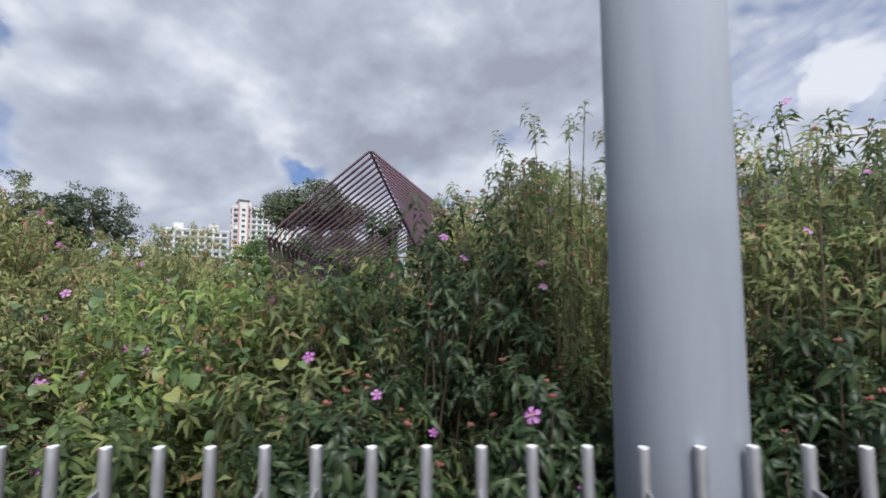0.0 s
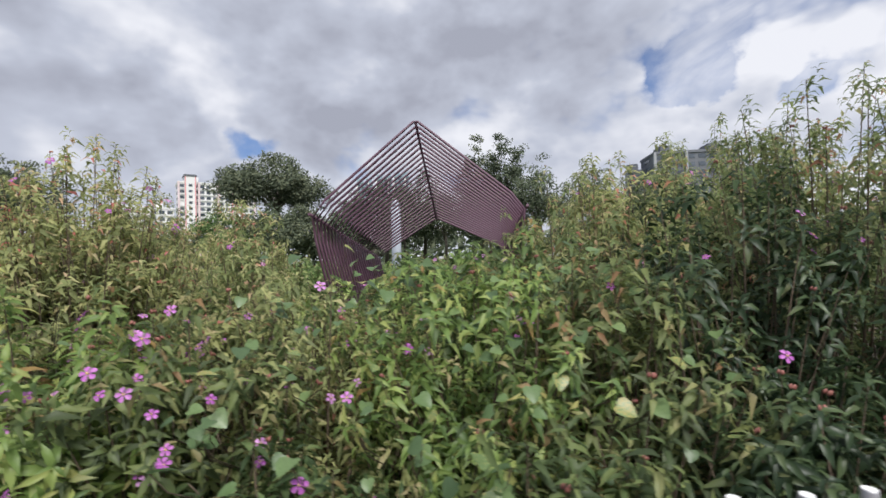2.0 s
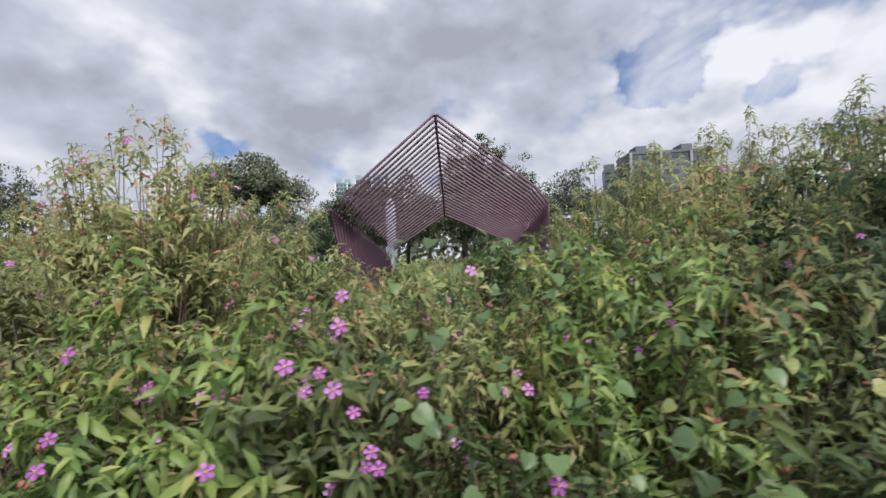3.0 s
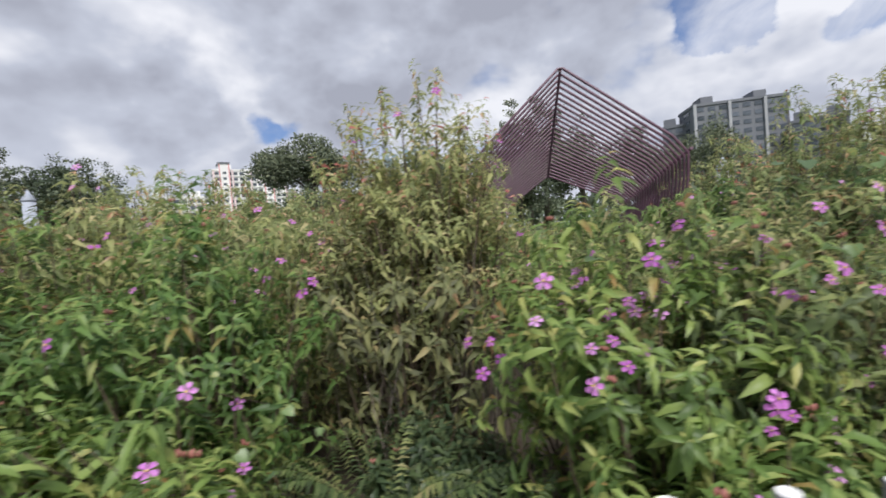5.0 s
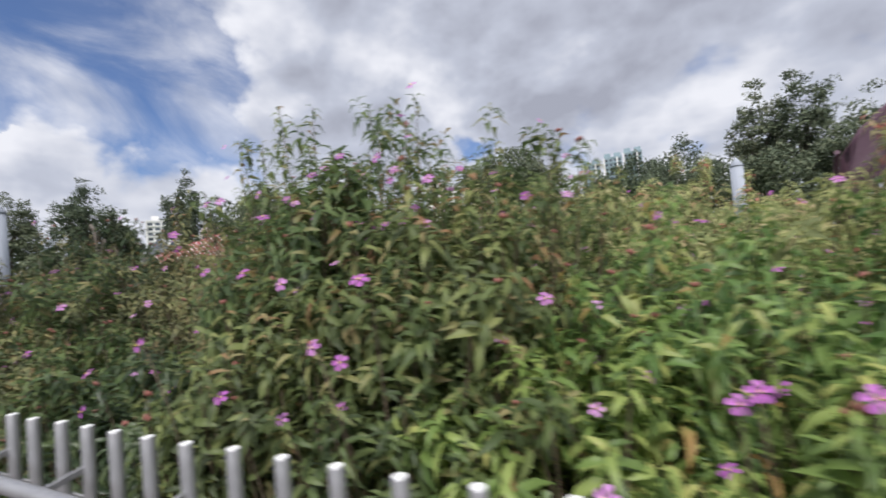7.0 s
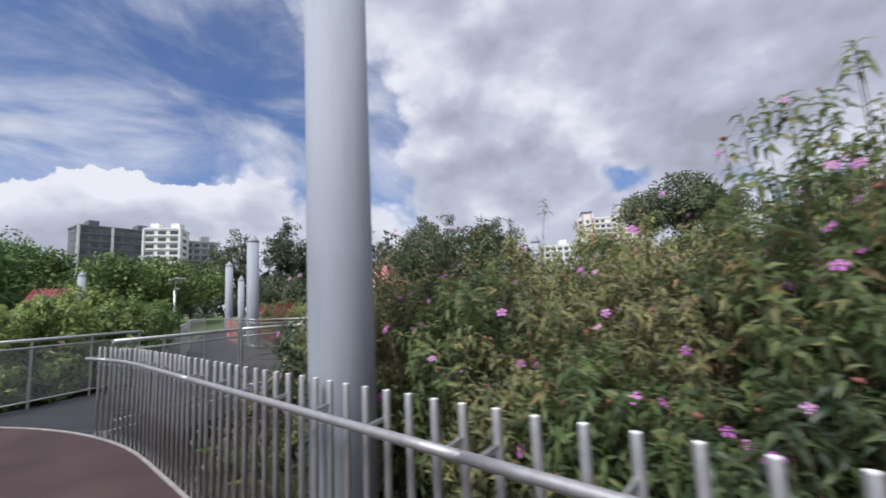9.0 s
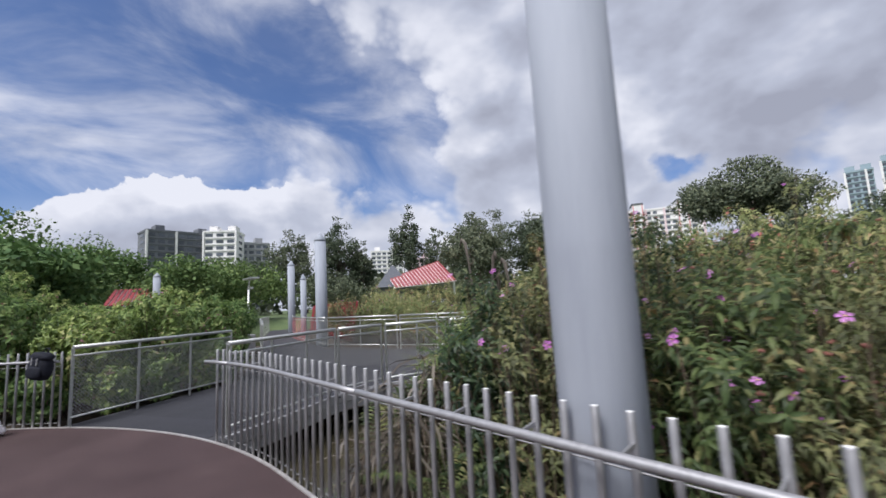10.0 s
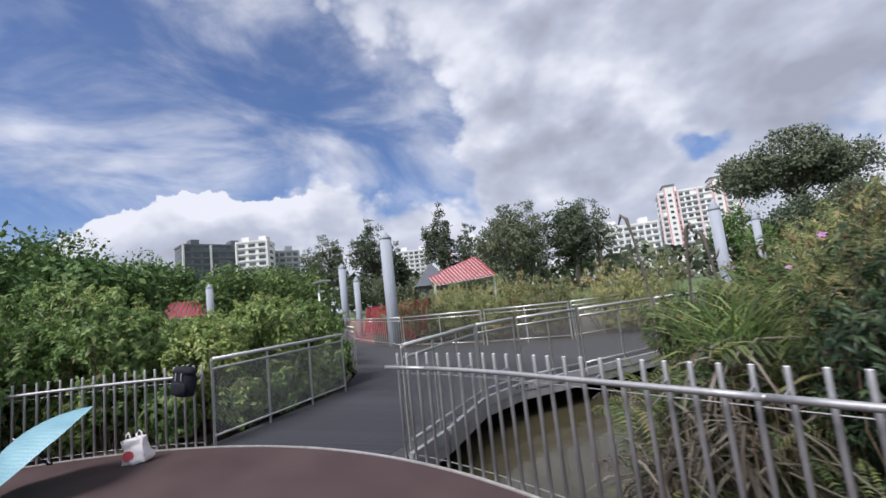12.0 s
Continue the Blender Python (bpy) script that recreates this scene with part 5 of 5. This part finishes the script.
def build_pavilion_roofs():
    """Low pavilions with red slatted roofs on the far side of the wetland."""
    def quad_roof(ridge_a, ridge_b, eave_a, eave_b, slats):
        """A roof of red slats over a white sheet on both sides of a rising ridge, on four posts."""
        ra, rb, ea, eb = (Vector(p) for p in (ridge_a, ridge_b, eave_a, eave_b))
        base = thing("slatted_shelter", "shelter with a red slatted roof on white beams", "shelter", pose(ra.x, ra.y, 0))
        flip = [Vector((2 * r.x - e.x, 2 * r.y - e.y, e.z)) for r, e in ((ra, ea), (rb, eb))]
        for e0, e1 in ((ea, eb), flip):
            nrm = (rb - ra).cross(e0 - ra).normalized()
            nrm = nrm if nrm.z > 0 else -nrm
            bm = bmesh.new()
            rows = [[bm.verts.new(p - nrm * o) for p, o in ((r, 0.04), (e, 0.04), (e, 0.10), (r, 0.10))] for r, e in ((ra.lerp(rb, i / slats), e0.lerp(e1, i / slats)) for i in range(slats + 1))]
            for p, q in zip(rows, rows[1:]):
                for k in range(4):
                    bm.faces.new((p[k], p[(k + 1) % 4], q[(k + 1) % 4], q[k]))
            bm.faces.new(rows[0])
            bm.faces.new(rows[-1][::-1])
            bmesh.ops.recalc_face_normals(bm, faces=bm.faces)
            part("roof_sheet", bm, WHITEPAINT, base, "white roof sheet under the slats").matrix_world = Matrix.Identity(4)
            for i in range(slats):
                f0, f1 = (i + 0.13) / slats, (i + 0.85) / slats
                bm = bmesh.new()
                vs = [bm.verts.new(p + nrm * o) for o in (0.0, 0.07) for p in (ra.lerp(rb, f0), ra.lerp(rb, f1), e0.lerp(e1, f1), e0.lerp(e1, f0))]
                for f in ((0, 1, 2, 3), (7, 6, 5, 4), (0, 4, 5, 1), (1, 5, 6, 2), (2, 6, 7, 3), (3, 7, 4, 0)):
                    bm.faces.new([vs[i] for i in f])
                bmesh.ops.recalc_face_normals(bm, faces=bm.faces)
                part("slat", bm, REDPAINT, base).matrix_world = Matrix.Identity(4)
        for p, q in ((ea, ra), (eb, rb), (flip[0], ra), (flip[1], rb)):
            c = p.lerp(q, 0.15)
            part("post", box(bmesh.new(), c.x - 0.12, c.x + 0.12, c.y - 0.12, c.y + 0.12, -0.6, c.z - 0.12), WHITEPAINT, base).matrix_world = Matrix.Identity(4)
    quad_roof((-62.1, 35.0, 5.35), (-60.7, 43.4, 8.0), (-57.4, 32.8, 3.8), (-54.4, 41.2, 4.5), 17)
    quad_roof((-57.6, 2.9, 4.15), (-57.6, 6.0, 4.25), (-54.9, 2.0, 2.7), (-54.9, 5.4, 2.7), 9)
    base = thing("hut", "small hut with a dark slate hipped roof", "hut", pose(-63.0, 36.2, 0, 0, 0, 60))
    M = base.matrix_world.copy()
    o = part("wall", box(bmesh.new(), -2, 2, -2, 2, -0.5, 4.2), DARKWALL, base)
    o.matrix_world = M
    bm = bmesh.new()
    vs = [bm.verts.new(p) for p in ((-2.6, -2.6, 4.1), (2.6, -2.6, 4.1), (2.6, 2.6, 4.1), (-2.6, 2.6, 4.1), (-0.15, 0, 7.4), (0.15, 0, 7.4))]
    for f in ((0, 1, 5, 4), (1, 2, 5), (2, 3, 4, 5), (3, 0, 4), (3, 2, 1, 0)):
        bm.faces.new([vs[i] for i in f])
    o = part("roof", bm, SLATE, base)
    o.matrix_world = M
    # red picket screen by the far piles
    base = thing("red_fence", "red slatted fence beside the far walkway", "fence", pose(0, 0, 0))
    me = mesh_of("slat", *box_data(0.09, 0.05, 1.7), REDPAINT)
    for i in range(44):
        o = part("slat", me, REDPAINT, base)
        f = i / 43
        o.matrix_world = pose(-40 + 13.0 * f, 13.6 - 3.6 * f, 0.85 + 0.12 * (i % 2), 0, 12, 20)


# ---- loose things ----
def build_bag():
    base = thing("backpack", "small black nylon backpack hung on the picket fence", "backpack", pose(-18.47, 0.13, 0.76, 0, 0, 42))
    M = base.matrix_world.copy() @ Matrix.Rotation(radians(8), 4, "Y") @ Matrix.Scale(0.87, 4)

    def shell(w, d, h, taper, z):
        bm = bmesh.new()
        bmesh.ops.create_cube(bm, size=1.0)
        bmesh.ops.subdivide_edges(bm, edges=bm.edges[:], cuts=5, use_grid_fill=True)
        for v in bm.verts:
            p = v.co * 2
            q = Vector((p.x * math.sqrt(max(0, 1 - p.y * p.y / 2.4 - p.z * p.z / 3.4)), p.y * math.sqrt(max(0, 1 - p.x * p.x / 2.4 - p.z * p.z / 3.4)), p.z * math.sqrt(max(0, 1 - p.x * p.x / 4 - p.y * p.y / 4))))
            k = 1 - taper * (q.z * 0.5 + 0.5)
            wob = 0.04 * noise.noise(q * 2.2)
            v.co = Vector((q.x * w * 0.62 * k * (1 + wob), q.y * d * 0.62 * (1 + wob), z + q.z * h * 0.56))
        for f in bm.faces:
            f.smooth = True
        return bm
    for nm, bm in (("body", shell(0.36, 0.20, 0.40, 0.22, 0.20)), ("flap", shell(0.33, 0.19, 0.13, 0.15, 0.37))):
        o = part(nm, bm, BLACKCLOTH, base)
        o.matrix_world = M
    bm = shell(0.24, 0.07, 0.18, 0.1, 0.12)
    bmesh.ops.translate(bm, vec=(0, -0.11, 0), verts=bm.verts)
    o = part("front_pocket", bm, BLACKCLOTH, base)
    o.matrix_world = M
    for x in (-0.05, 0.05):
        bm = bmesh.new()
        box(bm, x - 0.008, x + 0.008, -0.128, -0.12, 0.24, 0.36, 0.002)
        o = part("strap", bm, FASCIA, base, "grey buckled strap")
        o.matrix_world = M
    o = part("handle", tube(bmesh.new(), [(-0.05, 0.03, 0.42), (-0.04, 0.07, 0.50), (0.04, 0.07, 0.50), (0.05, 0.03, 0.42)], 0.012, 8), BLACKCLOTH, base)
    o.matrix_world = M


def build_sack():
    base = thing("plastic_bag", "white plastic carrier bag with red print on the deck", "bag", pose(-18.72, -0.42, 0.0, 0, 0, 52))
    M = base.matrix_world.copy() @ Matrix(((1.03, 0, -0.36, 0.06), (0, 1.08, 0, 0), (0, 0, 1.12, 0), (0, 0, 0, 1)))
    bm = bmesh.new()
    bmesh.ops.create_cube(bm, size=1.0)
    bmesh.ops.subdivide_edges(bm, edges=bm.edges[:], cuts=7, use_grid_fill=True)
    for v in bm.verts:
        p = v.co.copy()
        z = p.z + 0.5
        k = 1 - 0.12 * z + 0.05 * math.sin(z * 9)
        dx = 0.035 * noise.noise(Vector((p.x * 3, p.y * 3, z * 4)))
        v.co = Vector((p.x * 0.30 * k + dx, p.y * 0.17 * (1 - 0.65 * z) + dx, z * 0.27 + 0.012 * noise.noise(p * 6)))
    for f in bm.faces:
        f.smooth = True
    o = part("body", bm, PLASTIC, base)
    o.matrix_world = M
    for s in (-1, 1):
        o = part("handle", tube(bmesh.new(), [(s * 0.11, 0, 0.25), (s * 0.10, 0.01, 0.31), (s * 0.07, 0.015, 0.335), (s * 0.045, 0, 0.31), (s * 0.045, 0, 0.25)], [0.014, 0.009, 0.008, 0.009, 0.014], 7), PLASTIC, base)
        o.matrix_world = M
    bm = bmesh.new()
    bmesh.ops.create_circle(bm, cap_ends=True, segments=14, radius=0.07)
    for v in bm.verts:
        v.co = Vector((v.co.x * 1.1 - 0.05, -0.079 - 0.002 + 0.15 * (v.co.y + 0.08) * 0.35, v.co.y * 0.8 + 0.10))
    o = part("print", bm, REDPRINT, base, "red printed patch")
    o.matrix_world = M
    ob = thing("paper_scrap", "scrap of white paper on the deck", "litter", pose(-17.3, -1.2, 0.004, 0, 0, 30))
    part("sheet", box(bmesh.new(), -0.03, 0.03, -0.02, 0.02, 0, 0.006, 0.002), PLASTIC, ob).matrix_world = ob.matrix_world.copy()


def build_umbrella():
    """An open umbrella lying on its side on the deck."""
    base = thing("umbrella", "open light blue dotted umbrella lying on the deck", "umbrella", pose(-18.6, -1.6, 0.0))
    hi, lo = Vector((-18.3, -0.81, 0.87)), Vector((-18.55, -1.85, 0.02))
    u = (hi - lo).normalized()
    v = Vector((1.0, 0.1, 0.12))
    v = (v - u * v.dot(u)).normalized()
    w = u.cross(v)
    if w.z < 0:
        v, w = -v, -w
    M = Matrix.Translation((hi + lo) / 2) @ Matrix((u, v, w)).transposed().to_4x4()
    R, n = (hi - lo).length / 2, 8

    def canopy(r, a):
        sag = 1 - 0.10 * (math.cos(a * n) * -0.5 + 0.5) * (r / R)
        return Vector((r * sag * math.cos(a), r * sag * math.sin(a), 0.26 * (1 - (r / R) ** 2) - 0.02))
    bm = bmesh.new()
    rings = []
    for i in range(1, 9):
        rings.append([bm.verts.new(canopy(R * i / 8, 2 * math.pi * k / 48)) for k in range(48)])
    c = bm.verts.new(canopy(0, 0))
    for k in range(48):
        bm.faces.new((c, rings[0][k], rings[0][(k + 1) % 48])).smooth = True
    for a, b in zip(rings, rings[1:]):
        for k in range(48):
            bm.faces.new((a[k], b[k], b[(k + 1) % 48], a[(k + 1) % 48])).smooth = True
    o = part("canopy", bm, UMBRELLA, base)
    o.matrix_world = M
    verts, faces = [], []
    for i in range(3, 23):
        r = R * i / 23
        m = max(6, int(2 * math.pi * r / 0.045))
        for k in range(m):
            a = 2 * math.pi * (k + 0.5 * (i % 2)) / m
            p = canopy(r, a) + Vector((0, 0, 0.003))
            u = (canopy(r + 0.01, a) - canopy(r, a)).normalized()
            w = (canopy(r, a + 0.02) - canopy(r, a)).normalized()
            q = len(verts)
            verts += [p + (u * math.cos(t) + w * math.sin(t)) * 0.008 + Vector((0, 0, 0.001)) for t in (0, 1.05, 2.1, 3.14, 4.2, 5.25)]
            faces.append(tuple(range(q, q + 6)))
    o = part("dot_pattern", mesh_of("dot_pattern", verts, faces, UMBDOT), UMBDOT, base, "rows of small teal dots")
    o.matrix_world = M
    for k in range(n):
        a = 2 * math.pi * k / n
        o = part("rib", tube(bmesh.new(), [canopy(R * f, a) - Vector((0, 0, 0.008)) for f in (0, 0.3, 0.6, 0.85, 1.0)], 0.003, 5), STEEL, base)
        o.matrix_world = M
    o = part("shaft", tube(bmesh.new(), [(0, 0, 0.27), (0, 0, -0.16)], 0.006, 8), STEEL, base)
    o.matrix_world = M
    o = part("handle", tube(bmesh.new(), [(0, 0, -0.12), (0, 0, -0.20), (0.02, 0, -0.22), (0.035, 0, -0.21)], 0.012, 8), BLACKCLOTH, base)
    o.matrix_world = M


def build_street_things():
    # slim solar lamp on a post by the far walkway
    base = thing("solar_lamp", "slim grey solar lamp on a post by the walkway", "lamp", pose(-28.6, 5.95, -0.1))
    M = base.matrix_world.copy()
    for nm, bm, ma in (("post", tube(bmesh.new(), [(0, 0, 0), (0, 0, 2.7)], 0.045, 10), STEEL_DULL), ("base_box", box(bmesh.new(), -0.22, 0.22, -0.22, 0.22, 0, 0.75, 0.02), FASCIA),
                       ("panel", box(bmesh.new(), -0.25, 0.85, -0.18, 0.18, 3.02, 3.08, 0.008), STEEL_DULL), ("neck", tube(bmesh.new(), [(0, 0, 2.7), (0.12, 0, 3.02)], 0.03, 8), STEEL_DULL),
                       ("lamp_head", box(bmesh.new(), 0.05, 0.45, -0.06, 0.06, 2.62, 2.7, 0.01), STEEL_DULL)):
        o = part(nm, bm, ma, base)
        o.matrix_world = M


# ---- put it together ----
FLOWER, BUDS, HEART = flower_mesh(), bud_mesh(), heart_leaf_mesh()
build_ground()
build_deck()
build_bed()
build_walkway()
build_fences()
build_railings()
pile(0.205, 2.335, 0.385, 5.0, "tall white-painted steel mooring pile close behind the fence")
pile(-10.75, 2.37, 0.385, 5.0, "tall white-painted steel mooring pile beside the flowering shrubs")
for x, y, d, t in ((-27.57, 8.71, 0.5, 4.94), (-40.62, 12.36, 0.5, 5.18), (-38.4, 12.35, 0.4, 4.0), (-52.4, 5.5, 0.55, 5.3), (-2.87, 21.8, 0.45, 4.6), (2.1, 11.35, 0.3, 2.7), (-17.05, 15.0, 0.34, 3.95), (-18.0, 22.0, 0.3, 4.0)):
    pile(x, y, d, t, "white-painted steel mooring pile with a pointed cap")
build_pavilion()
build_buildings()
build_pavilion_roofs()
build_trees()
build_bag()
build_sack()
build_umbrella()
build_street_things()
build_shrubs()
build_dry_stalks()
build_dead_stems()
build_heart_leaves()
build_fence_flowers()
build_ferns()
build_reeds()
